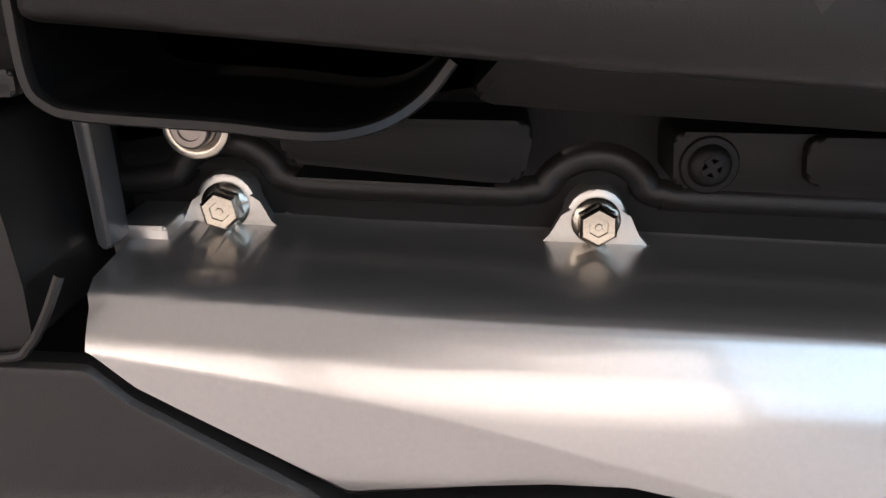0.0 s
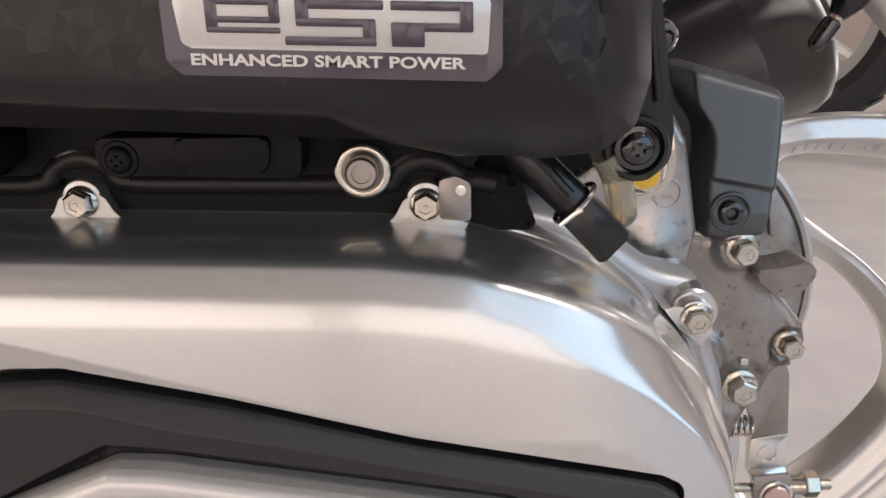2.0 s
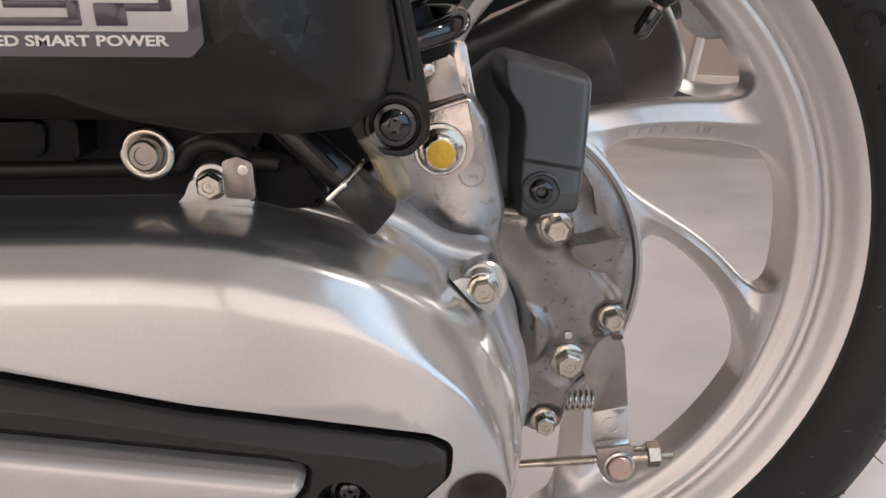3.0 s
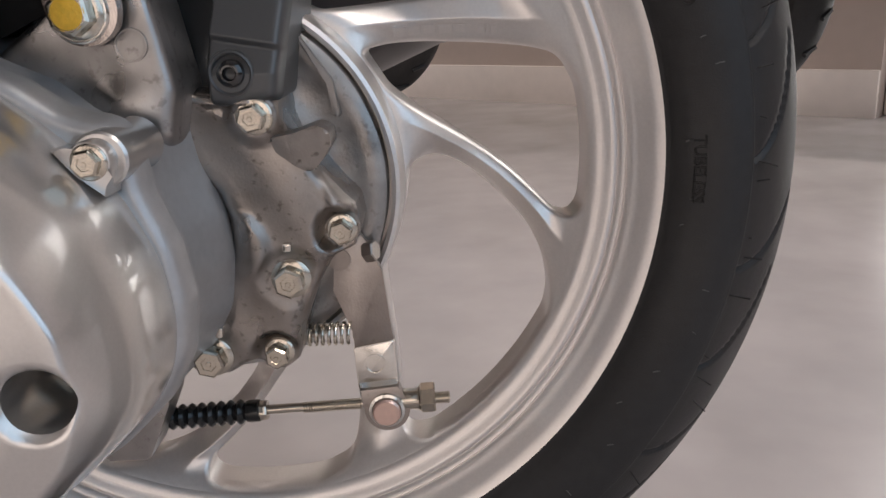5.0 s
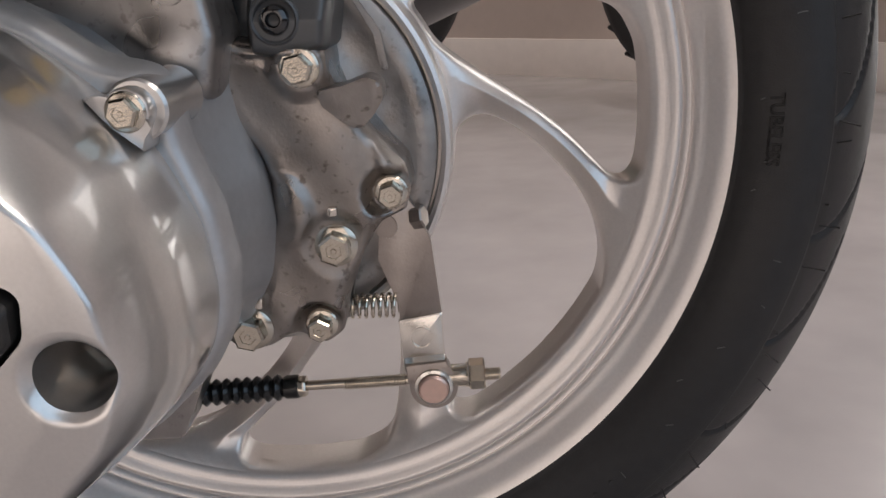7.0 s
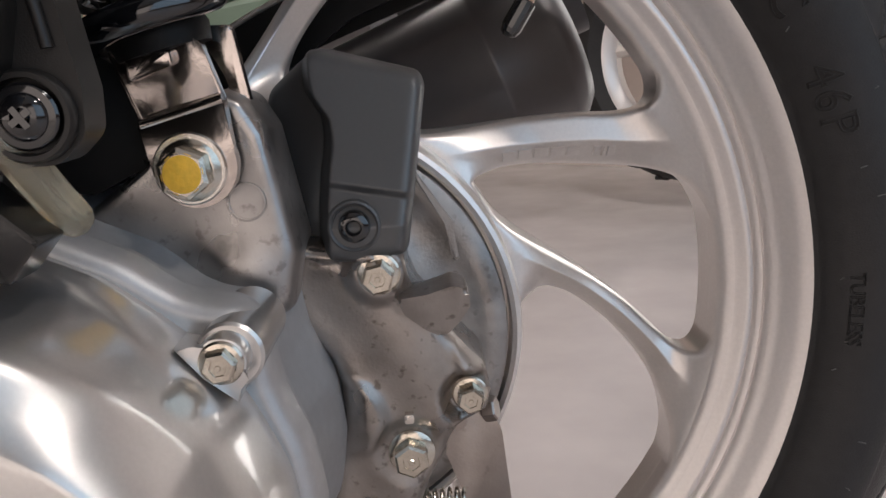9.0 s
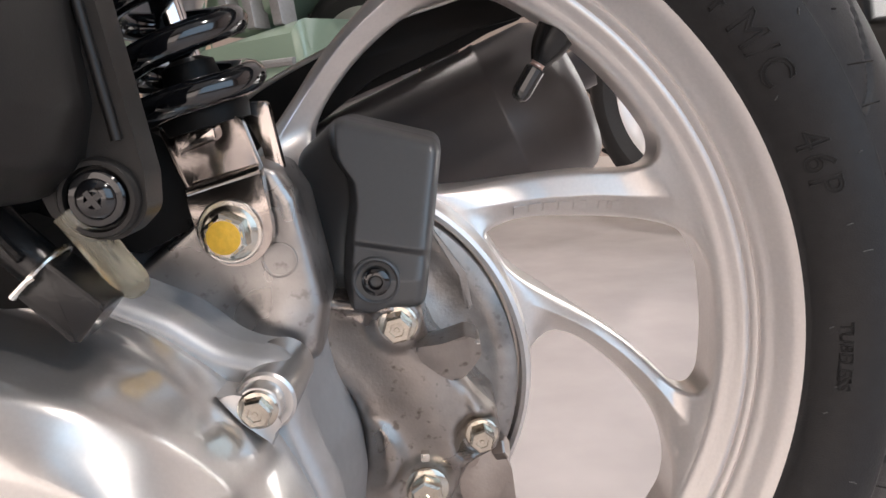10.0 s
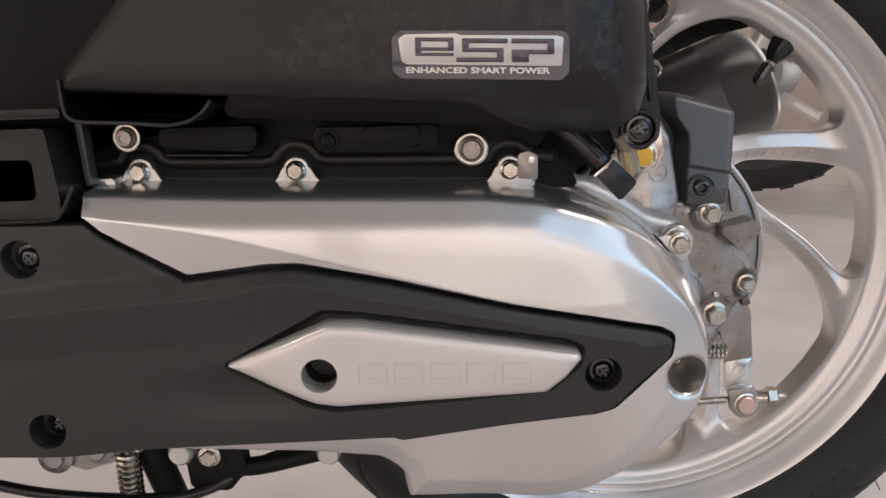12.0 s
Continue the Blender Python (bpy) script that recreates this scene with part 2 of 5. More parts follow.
def lathe(profile, origin, axis=(0, 1, 0), n=32, turn=0.0):
    return add_lathe(bmesh.new(), profile, origin, axis, n, turn)


def smooth_path(pts, k=6):
    pts = [Vector(p) for p in pts]
    ext = [pts[0] * 2 - pts[1]] + pts + [pts[-1] * 2 - pts[-2]]
    out = []
    for i in range(1, len(ext) - 2):
        p0, p1, p2, p3 = ext[i - 1:i + 3]
        for j in range(k):
            t = j / k
            out.append(0.5 * (2 * p1 + (p2 - p0) * t + (2 * p0 - 5 * p1 + 4 * p2 - p3) * t * t + (3 * p1 - p0 - 3 * p2 + p3) * t ** 3))
    out.append(pts[-1])
    return out


def add_tube(bm, pts, r, n=12):
    pts = [Vector(p) for p in pts]
    rings, up = [], None
    for i, p in enumerate(pts):
        d = (pts[min(i + 1, len(pts) - 1)] - pts[max(i - 1, 0)]).normalized()
        up = d.orthogonal().normalized() if up is None else (up - d * up.dot(d)).normalized()
        side_ = d.cross(up)
        rad = r(i / (len(pts) - 1)) if callable(r) else r
        rings.append([bm.verts.new(p + (up * math.cos(a) + side_ * math.sin(a)) * rad) for a in (2 * math.pi * k / n for k in range(n))])
    for a, b in zip(rings, rings[1:]):
        for k in range(n):
            bm.faces.new((a[k], a[(k + 1) % n], b[(k + 1) % n], b[k]))
    bm.faces.new(rings[0][::-1])
    bm.faces.new(rings[-1])
    return bm


def tube(pts, r, n=12):
    return add_tube(bmesh.new(), pts, r, n)


LOOPS = {}


def loop_array(loop):
    if id(loop) not in LOOPS:
        a = np.array([tuple(q) for q in loop], float)
        LOOPS[id(loop)] = (loop, a, np.roll(a, -1, 0))
    return LOOPS[id(loop)][1:]


def gap_to(pts, loop):
    """Distances from points to a closed outline."""
    a, b = loop_array(loop)
    d = b - a
    p = np.array([tuple(q) for q in pts], float)
    out = []
    for s in range(0, len(p), 2000):
        q = p[s:s + 2000, None] - a
        k = np.clip((q * d).sum(-1) / np.maximum((d * d).sum(-1), 1e-9), 0, 1)
        out.append(np.sqrt(((q - k[..., None] * d) ** 2).sum(-1).min(1)))
    return np.concatenate(out) if out else np.zeros(0)


def within(pts, loop):
    a, b = loop_array(loop)
    p = np.array([tuple(q) for q in pts], float)
    dz = np.where(b[:, 1] == a[:, 1], 1e-9, b[:, 1] - a[:, 1])
    out = []
    for s in range(0, len(p), 2000):
        x, z = p[s:s + 2000, 0, None], p[s:s + 2000, 1, None]
        out.append((((a[:, 1] > z) != (b[:, 1] > z)) & (x < (b[:, 0] - a[:, 0]) * (z - a[:, 1]) / dz + a[:, 0])).sum(1) % 2 == 1)
    return np.concatenate(out) if out else np.zeros(0, bool)


def pillow(outline, height, step=4.0, rings=(0.6, 1.5, 3, 5, 8, 12), back=None, holes=(), lines=(), edge_step=None, reach=None, line_step=None):
    """A domed shell: the outline in x, z, with y = height(x, z, distance to the edge), and side walls back to y = back."""
    loop = resample(outline, edge_step or step)
    loops = [loop] + [resample(h, step * 0.7) for h in holes]
    pts, edges = [], []
    for lp in loops:
        s = len(pts)
        pts += [tuple(p) for p in lp]
        edges += [(s + i, s + (i + 1) % len(lp)) for i in range(len(lp))]
    nedge = len(pts)
    cand = []
    for ln in lines:
        cand += [tuple(p) for p in resample(ln, line_step or step * 0.7, closed=False)]
    n = len(loop)
    area2 = sum(loop[i].x * loop[(i + 1) % n].y - loop[(i + 1) % n].x * loop[i].y for i in range(n))
    sgn = 1 if area2 > 0 else -1
    for d in rings:
        for i in range(n):
            tg = (loop[(i + 1) % n] - loop[i - 1]).normalized()
            cand.append(tuple(loop[i] + Vector((-tg.y, tg.x)) * d * sgn))
    xs, zs = [p[0] for p in loop], [p[1] for p in loop]
    ringed = len(cand)
    row, z = 0, min(zs)
    while z < max(zs):
        x = min(xs) + (row % 2) * step / 2
        while x < max(xs):
            cand.append((x, z))
            x += step
        z += step * 0.866
        row += 1
    inside = within(cand, loop)
    inside[ringed:] &= gap_to(cand[ringed:], loop) > rings[-1] + 0.25 * step
    for h in loops[1:]:
        inside &= ~within(cand, h)
    gaps = gap_to(cand, loop)
    for h in loops[1:]:
        gaps = np.minimum(gaps, gap_to(cand, h))
    keep = [c for c, ok, g in zip(cand, inside, gaps) if ok and g > min(0.45, rings[0] * 0.7)]
    # thin out points that crowd one another
    cell, seen = {}, []
    lim = min(0.9, rings[0] * 0.6)
    for c in keep:
        key = (round(c[0] / lim), round(c[1] / lim))
        if key not in cell:
            cell[key] = 1
            seen.append(c)
    allpts = [Vector(p) for p in pts + seen]
    res = geometry.delaunay_2d_cdt(allpts, edges, [], 1, 1e-4)
    vs, fs = res[0], res[2]
    cent = [tuple(sum((vs[i] for i in f), Vector((0, 0))) / len(f)) for f in fs]
    ok = within(cent, loop)
    for h in loops[1:]:
        ok &= ~within(cent, h)
    bases = [resample(r, step * 0.5) for r in reach] if reach else [loop]

    def near_edge(q):
        return np.min([gap_to(q, b) for b in bases], axis=0)
    dist = near_edge(vs)
    bm = bmesh.new()
    slopes = bm.verts.layers.float_vector.new("slope")
    eps = 0.25
    # at the very edge the slope is taken a little further in
    at = [Vector(v) for v in vs]
    edge_k = [k for k in range(len(vs)) if dist[k] < 1.3 * eps]
    if edge_k:
        tries = []
        for q in range(12):
            step_in = Vector((math.cos(q * math.pi / 6), math.sin(q * math.pi / 6))) * 1.6 * eps
            tries.append([tuple(vs[k] + step_in) for k in edge_k])
        score = np.array([np.where(within(t, loop) & ~np.any([within(t, h) for h in loops[1:]] or [np.zeros(len(t), bool)], axis=0), near_edge(t), -1.0) for t in tries])
        for k, q in zip(edge_k, score.argmax(0)):
            at[k] = vs[k] + Vector((math.cos(q * math.pi / 6), math.sin(q * math.pi / 6))) * 1.6 * eps
    around = [near_edge([(v.x + dx, v.y + dz) for v in at]) for dx, dz in ((eps, 0), (-eps, 0), (0, eps), (0, -eps))]
    bv = []
    for k, (v, d) in enumerate(zip(vs, dist)):
        w = bm.verts.new((v.x, height(v.x, v.y, d), v.y))
        u = at[k]
        gx = (height(u.x + eps, u.y, around[0][k]) - height(u.x - eps, u.y, around[1][k])) / (2 * eps)
        gz = (height(u.x, u.y + eps, around[2][k]) - height(u.x, u.y - eps, around[3][k])) / (2 * eps)
        w[slopes] = Vector((gx, -1, gz)).normalized()
        bv.append(w)
    for f, o in zip(fs, ok):
        if o:
            try:
                bm.faces.new([bv[i] for i in f])
            except ValueError:
                pass
    bmesh.ops.delete(bm, geom=[v for v in bm.verts if not v.link_faces], context="VERTS")
    if back is not None:
        rim = [e for e in bm.edges if len(e.link_faces) == 1]
        ext = bmesh.ops.extrude_edge_only(bm, edges=rim)
        for v in ext["geom"]:
            if isinstance(v, bmesh.types.BMVert):
                v.co.y = back
                v[slopes] = Vector((0, 0, 0))
    return bm


def ease(a, b, x):
    t = min(max((x - a) / (b - a), 0), 1)
    return t * t * (3 - 2 * t)


SLOPES = {}


def curve(table, x):
    """A smooth value between the rows (x, value) of a table, without overshoot."""
    key = tuple(table)
    if key not in SLOPES:
        d = [(b[1] - a[1]) / (b[0] - a[0]) for a, b in zip(key, key[1:])]
        m = [d[0]] + [2 * p * q / (p + q) if p * q > 0 else 0.0 for p, q in zip(d, d[1:])] + [d[-1]]
        SLOPES[key] = m
    m = SLOPES[key]
    if x <= key[0][0]:
        return key[0][1]
    for k in range(len(key) - 1):
        (a, va), (b, vb) = key[k], key[k + 1]
        if x <= b:
            h = b - a
            t = (x - a) / h
            return va * (1 + 2 * t) * (1 - t) ** 2 + m[k] * h * t * (1 - t) ** 2 + vb * t * t * (3 - 2 * t) + m[k + 1] * h * t * t * (t - 1)
    return key[-1][1]


def soften(loop, step=2.0, reach=4.0, where=lambda p: True):
    """A closed outline resampled and smoothed, where asked."""
    p = [Vector(q) for q in resample(loop, step)]
    n = len(p)
    w = max(1, int(reach / step))
    for _ in range(3):
        q = [sum((p[(k + o) % n] for o in range(-w, w + 1)), Vector((0, 0))) / (2 * w + 1) for k in range(n)]
        p = [b if where(a) else a for a, b in zip(p, q)]
    return p


def flange_bolt(parent, x, y, z, r, mat=None, label="", head=0.66, tall=8.0):
    """A hexagon bolt with a round flange; y is its front."""
    mat = mat or BOLT
    h = r * head / math.cos(math.pi / 6)
    turn = random.random() * 1.0
    bm = lathe([(0, tall), (r * 0.97, tall), (r, tall - 0.4), (r, tall - 1.2), (r * 0.9, tall - 1.7), (h * 0.9, tall - 2.0)], (x, y, z), n=28)
    add_lathe(bm, [(h, tall - 1.8), (h, 0.7), (h * 0.84, 0.0), (h * 0.5, 0.0), (h * 0.46, 0.35), (h * 0.2, 0.35), (h * 0.16, 0.1), (0, 0.1)], (x, y, z), n=6, turn=turn)
    ob = part("flange_bolt", bm, mat, parent, label, sharp=25)
    return ob


def cross_screw(parent, x, y, z, r, mat=None, label=""):
    """A domed screw head with a cross recess in a round washer face."""
    bm = lathe([(0, 4), (r, 4), (r, 1.6), (r * 0.92, 1.0), (r * 0.72, 0.9), (r * 0.68, 0.2), (r * 0.5, -0.6), (r * 0.3, -0.8), (r * 0.26, 0.8), (0, 1.0)], (x, y, z), n=28)
    for k in range(2):
        a = 0.6 + k * math.pi / 2
        d = Vector((math.cos(a), math.sin(a)))
        q = Vector((-d.y, d.x)) * r * 0.1
        c = Vector((x, z))
        add_prism(bm, [c - d * r * 0.36 - q, c + d * r * 0.36 - q, c + d * r * 0.36 + q, c - d * r * 0.36 + q], y - 0.95 - 0.08 * k, y + 1.0 + 0.1 * k)
    return part("cross_screw", bm, mat or DEEPBLACK, parent, label)


def lettering(name, body, size, place, mat, parent, outline=0.0, extrude=0.15, label="", spacing=1.0, bold=0.0):
    """Words in the built-in font, every vertex (x, height, relief) sent through place()."""
    cu = bpy.data.curves.new("words", "FONT")
    cu.body, cu.size, cu.resolution_u, cu.space_character = body, size, 3, spacing
    cu.offset = bold
    if outline:
        cu.fill_mode, cu.bevel_depth, cu.bevel_resolution = "NONE", outline, 1
    else:
        cu.extrude = extrude
    ob = new("words", cu)
    bpy.context.view_layer.update()
    dg = bpy.context.evaluated_depsgraph_get()
    me = ob.evaluated_get(dg).to_mesh()
    bm = bmesh.new()
    bm.from_mesh(me)
    ob.evaluated_get(dg).to_mesh_clear()
    bpy.data.objects.remove(ob)
    for v in bm.verts:
        v.co = Vector(place(v.co.x, v.co.y, v.co.z))
    return part(name, bm, mat, parent, label)


# ---- the room ----
def box(name, lo, hi, mat, label, category="", matrix=None, bevel=0.0):
    bm = bmesh.new()
    bmesh.ops.create_cube(bm, size=1)
    for v in bm.verts:
        v.co = Vector([(a + b) / 2 + c * (b - a) for a, b, c in zip(lo, hi, v.co)])
    if bevel:
        bmesh.ops.bevel(bm, geom=list(bm.edges), offset=bevel, segments=2, affect="EDGES", profile=0.5)
    if matrix:
        bmesh.ops.transform(bm, matrix=matrix, verts=bm.verts)
    return tagged(part(name, bm, mat, unit=1), label, category, kind="structure")


box("floor", (-6, -0.15, -0.12), (4.1, 6.6, 0.003), FLOOR, "polished grey concrete showroom floor with faint stains", "floor", ROOM)
box("ceiling", (-6, -0.15, CEILING), (4.1, 6.6, CEILING + 0.1), CEIL, "plain grey painted showroom ceiling", "ceiling", ROOM)
box("wall_north", (-6, -0.15, 0), (0.86, 0, CEILING), WALL, "beige painted back wall of the showroom", "wall", ROOM)
box("wall_north_2", (2.0, -0.15, 0), (4.1, 0, CEILING), WALL, "beige painted back wall beside the door", "wall", ROOM)
box("wall_north_3", (0.86, -0.15, 2.1), (2.0, 0, CEILING), WALL, "beige painted wall above the door", "wall", ROOM)
box("door_1", (0.862, -0.12, 0.004), (0.90, -0.05, 2.098), SKIRT, "white painted jamb of a bright doorway", "door", ROOM, 0.004)
box("backdrop", (0.6, -1.25, 0.0), (2.4, -1.2, 2.6), DAY, "bright daylight outside the doorway", "backdrop", ROOM)
box("baseboard", (-6, 0, 0.0), (0.86, 0.016, 0.12), SKIRT, "white painted skirting along the back wall", "baseboard", ROOM, 0.004)
# closing walls out of view, toned down to shape the reflections
box("wall_west", (-6.15, -0.15, 0), (-6, 6.75, CEILING), FRONTWALL, "unseen side wall of the showroom, darkened for the reflections", "wall", ROOM)
box("wall_east", (4.1, -0.15, 0), (4.25, 6.75, CEILING), FRONTWALL, "unseen side wall of the showroom, darkened for the reflections", "wall", ROOM)
box("wall_south", (-6, 6.6, 0), (4.1, 6.75, CEILING), FRONTWALL, "unseen front wall of the showroom, darkened for the reflections", "wall", ROOM)

for u, v in LAMPS:
    lamp = tagged(new("ceiling_light"), "square white ceiling lamp with a bright diffuser", "ceiling lamp", "lamps under the ceiling")
    lamp.location = ROOM @ Vector((u, v, CEILING))
    bm = bmesh.new()
    add_lathe(bm, [(0.40, 0), (0.40, -0.03), (0.37, -0.04), (0.355, -0.04), (0.355, -0.012)], (0, 0, 0), (0, 0, 1), 4, math.pi / 4)
    part("lamp_frame", bm, CEIL, lamp, unit=1)
    part("diffuser", lathe([(0.354, -0.014), (0, -0.014)], (0, 0, 0), (0, 0, 1), 4, math.pi / 4), LAMPGLOW, lamp, unit=1)

# ---- the scooter ----
scooter = tagged(new("scooter"), "black and silver motor scooter standing on the showroom floor", "scooter")

# rear wheel, mid plane at y = -12
AXLE = (0, 0, 259)
WY = -12.0
rim_half = [(159.5, -1), (159.5, -8), (160.6, -10.8), (164, -12.6), (167.2, -13.6), (168.6, -15.4), (170.6, -15.8), (171.6, -15.0), (172.6, -16.4),
            (174.2, -17.2), (175.2, -16.5), (176.2, -18.2), (178, -19.2), (180.5, -21.6), (184, -25.2), (187, -27.9), (189.2, -28.7), (190.4, -27.8), (190.4, -25.6), (187, -22)]
rim_profile = [(r, WY + y) for r, y in rim_half] + [(187, 10), (190.4, 13.6), (190.4, 15.8), (189.2, 16.7), (184, 15), (176, 18), (172, 18), (168, 6), (162.5, -3), (160, -8), (159.5, WY - 1)]
rear_wheel = part("rear_wheel", lathe(rim_profile, AXLE, n=180), RIM, scooter, "cast alloy wheel rim in satin silver paint", sharp=50)

hub = [(20, 18), (52, 18), (74, 8), (79.5, -4), (80, -22), (80, -44), (79, -49), (77.4, -50), (75.8, -49), (75.6, -40), (20, -40)]
part("wheel_hub", lathe(hub, AXLE, n=96), RIM, rear_wheel, "silver painted brake drum hub")


# wide spokes and slim spokes take turns, four of each
WIDE_LOW = [(76, 41), (80, 38), (88, 35.5), (100, 31), (115, 26), (135, 21), (150, 17.6), (155, 16), (158.5, 13), (160, 10), (163, 7)]
WIDE_HIGH = [(76, 64), (80, 57), (92, 47.5), (108, 40), (128, 33.5), (146, 28.8), (152, 28.2), (157, 29.2), (159.5, 31.5), (163, 36)]
SLIM_LOW = [(76, -9), (79, -3.5), (84, 1.5), (90, 2), (99, 0), (112, -4.5), (125, -9.2), (146, -17.4), (154, -22), (158, -25), (160, -28), (163, -33)]
SLIM_HIGH = [(76, 36), (80, 27), (86, 18.5), (103, 7), (125, -2.2), (144, -9), (150, -10.6), (156, -10.6), (159, -8.8), (160.5, -6.5), (163, -2)]
def polar(r, a):
    return Vector((r * math.cos(radians(a)), 259 + r * math.sin(radians(a))))


RIN, ROUT, RSTEP = 81.0, 159.6, 3.0


def run(table, r0, r1, turn=0.0):
    """Points along a spoke's edge between two radii."""
    n = int(abs(r1 - r0) / RSTEP)
    return [polar(r0 + (r1 - r0) * k / n, curve(table, r0 + (r1 - r0) * k / n) + turn) for k in range(n + 1)]


def arc(r, a0, a1):
    n = max(2, int(abs(radians(a1 - a0)) * r / RSTEP))
    return [polar(r, a0 + (a1 - a0) * k / n) for k in range(n + 1)]


def opening(low, low_turn, high, high_turn):
    """An opening of the wheel between the upper edge of one spoke and the lower edge of the next."""
    pts = run(low, RIN, ROUT, low_turn) + arc(ROUT, curve(low, ROUT) + low_turn, curve(high, ROUT) + high_turn)[1:-1] + run(high, ROUT, RIN, high_turn)
    return soften(pts + arc(RIN, curve(high, RIN) + high_turn, curve(low, RIN) + low_turn)[1:-1], 1.2, 2.4)


def share(x, z, low, high):
    r, a = math.hypot(x, z - 259), math.degrees(math.atan2(z - 259, x))
    a0, a1 = curve(low, r), curve(high, r)
    return (a - a0) / (a1 - a0)


def web_height(low, high, ridge, deep):
    """Height of a spoke: a broad face, a ridge and a sloping flank, run out into hub and rim."""
    def height(x, z, d):
        r = math.hypot(x, z - 259)
        front = -13 - 13 * (1 - ease(80, 112, r))
        f = min(max(share(x, z, low, high), 0), 1)
        flank = (1 - ease(138, 160, r)) * ease(79, 96, r)
        t = max(0.0, ridge + 0.014 - f)
        drop = deep * (t - 0.014 * (1 - math.exp(-t / 0.014))) / ridge
        y = front + flank * (drop + 3.2 * max(0.0, f - ridge) / (1 - ridge))
        y += (curve([(140, 0), (147, -0.6), (153, -3.0), (158, -7.2), (161, -9.8), (164.6, -11.8), (168, -12.8)], r))
        return y + curve([(0, 2.4), (0.35, 1.3), (0.8, 0.55), (1.4, 0.15), (2.2, 0)], d)
    return height


def sector_edge(low, high, low_next, high_prev):
    """The outline of one spoke with its stretch of rim, half-way to its neighbours."""
    a0 = [(curve(low, r) + curve(high_prev[0], r) + high_prev[1]) / 2 for r in (ROUT, RIN)]
    a1 = [(curve(high, r) + curve(low_next[0], r) + low_next[1]) / 2 for r in (ROUT, RIN)]
    upper = opening(high, 0, low_next[0], low_next[1])
    lower = opening(high_prev[0], high_prev[1], low, 0)

    def side_of(loop, keep_low, mid_out, mid_in):
        """The half of an opening's edge that belongs to this spoke, from the rim to the hub."""
        ang = [math.degrees(math.atan2(p.y - 259, p.x)) for p in loop]
        rad = [(p - Vector((0, 259))).length for p in loop]
        n = len(loop)
        mid = [mid_in + (mid_out - mid_in) * min(max((r - RIN) / (ROUT - RIN), 0), 1) for r in rad]
        own = [(a < m) == keep_low for a, m in zip(ang, mid)]
        start = next(k for k in range(n) if own[k] and not own[k - 1])
        out = []
        k = start
        while own[k % n] and len(out) < n:
            out.append(loop[k % n])
            k += 1
        if (out[0] - Vector((0, 259))).length < (out[-1] - Vector((0, 259))).length:
            out.reverse()
        return out
    up = side_of(upper, True, a1[0], a1[1])
    lo = side_of(lower, False, a0[0], a0[1])
    pts = arc(165.2, a0[0], a1[0]) + [polar(ROUT, a1[0])] + up + [polar(RIN, a1[1])] + arc(77.5, a1[1], a0[1]) + [polar(RIN, a0[1])] + lo[::-1] + [polar(ROUT, a0[0])]
    return pts, (upper, lower)


def spoke(name, low, high, low_next, high_prev, ridge, deep):
    pts, edges = sector_edge(low, high, low_next, high_prev)
    crest = [[polar(r, curve(low, r) + (curve(high, r) - curve(low, r)) * (ridge + q)) for r in range(86, 158, 2)] for q in (-0.05, 0.0, 0.03)]
    shape = pillow(pts, web_height(low, high, ridge, deep), 2.0, (0.35, 0.8, 1.4, 2.2, 3.2, 4.2), back=1, edge_step=1.2, reach=list(edges), lines=crest, line_step=1.2)
    first = part(name, shape, RIM, rear_wheel)
    for q in (1, 2, 3):
        more = new(name, first.data)
        more.parent = rear_wheel
        more.matrix_world = Matrix.Translation((0, 0, 0.259)) @ Matrix.Rotation(-math.pi / 2 * q, 4, "Y") @ Matrix.Translation((0, 0, -0.259))


spoke("wide_spoke", WIDE_LOW, WIDE_HIGH, (SLIM_LOW, 90), (SLIM_HIGH, 0), 0.5, 11.0)
spoke("slim_spoke", SLIM_LOW, SLIM_HIGH, (WIDE_LOW, 0), (WIDE_HIGH, -90), 0.62, 11.0)


# a cast mark on the flank of the wide spoke: plain raised bars
spoke_form = web_height(WIDE_LOW, WIDE_HIGH, 0.5, 11.0)


def spoke_face(x, z):
    return spoke_form(x, z, 20)


for x0, x1 in ((78, 83.4), (84.4, 89.8), (90.8, 96.2), (97.2, 102.6), (103.6, 108.6), (114, 116.6), (117.6, 118.6), (119.6, 122.4)):
    z = 315.4 - 0.0016 * (x0 - 95) ** 2
    bm = prism([(x0, z - 2), (x1, z - 2), (x1, z + 2), (x0, z + 2)], 0, 3, 0.25)
    for v in bm.verts:
        v.co.y += spoke_face(v.co.x, v.co.z) - 1.3
    part("cast_mark", bm, RIM, rear_wheel)

# tyre
side_pts = [(186, 27), (190, 29.4), (192.5, 32), (198, 36.2), (206, 39.4), (213, 40.2), (219, 39.2), (223, 37.6), (223.8, 36.8), (229, 33.8), (236, 28.6), (243, 22), (249, 14.8), (253.6, 7.8), (255.8, 0)]
half = [(190 + (p.x - 190) * (0.95 if p.x > 190 else 1), p.y) for p in smooth_path([Vector((r, y, 0)) for r, y in side_pts], 4)]
prof = [(r, WY - y) for r, y in half] + [(r, WY + y) for r, y in half[::-1][1:]]
TN = 1440
pr = np.array(prof)
slope = np.gradient(pr, axis=0)
nrm = np.stack([slope[:, 1], -slope[:, 0]], 1)
nrm /= np.linalg.norm(nrm, axis=1)[:, None]
nrm *= np.sign((nrm * (pr - np.array([222.0, WY]))).sum(1))[:, None]
ang = np.arange(TN) * 2 * math.pi / TN
across = np.abs(pr[:, 1] - WY)
depth = np.zeros((TN, len(pr)))
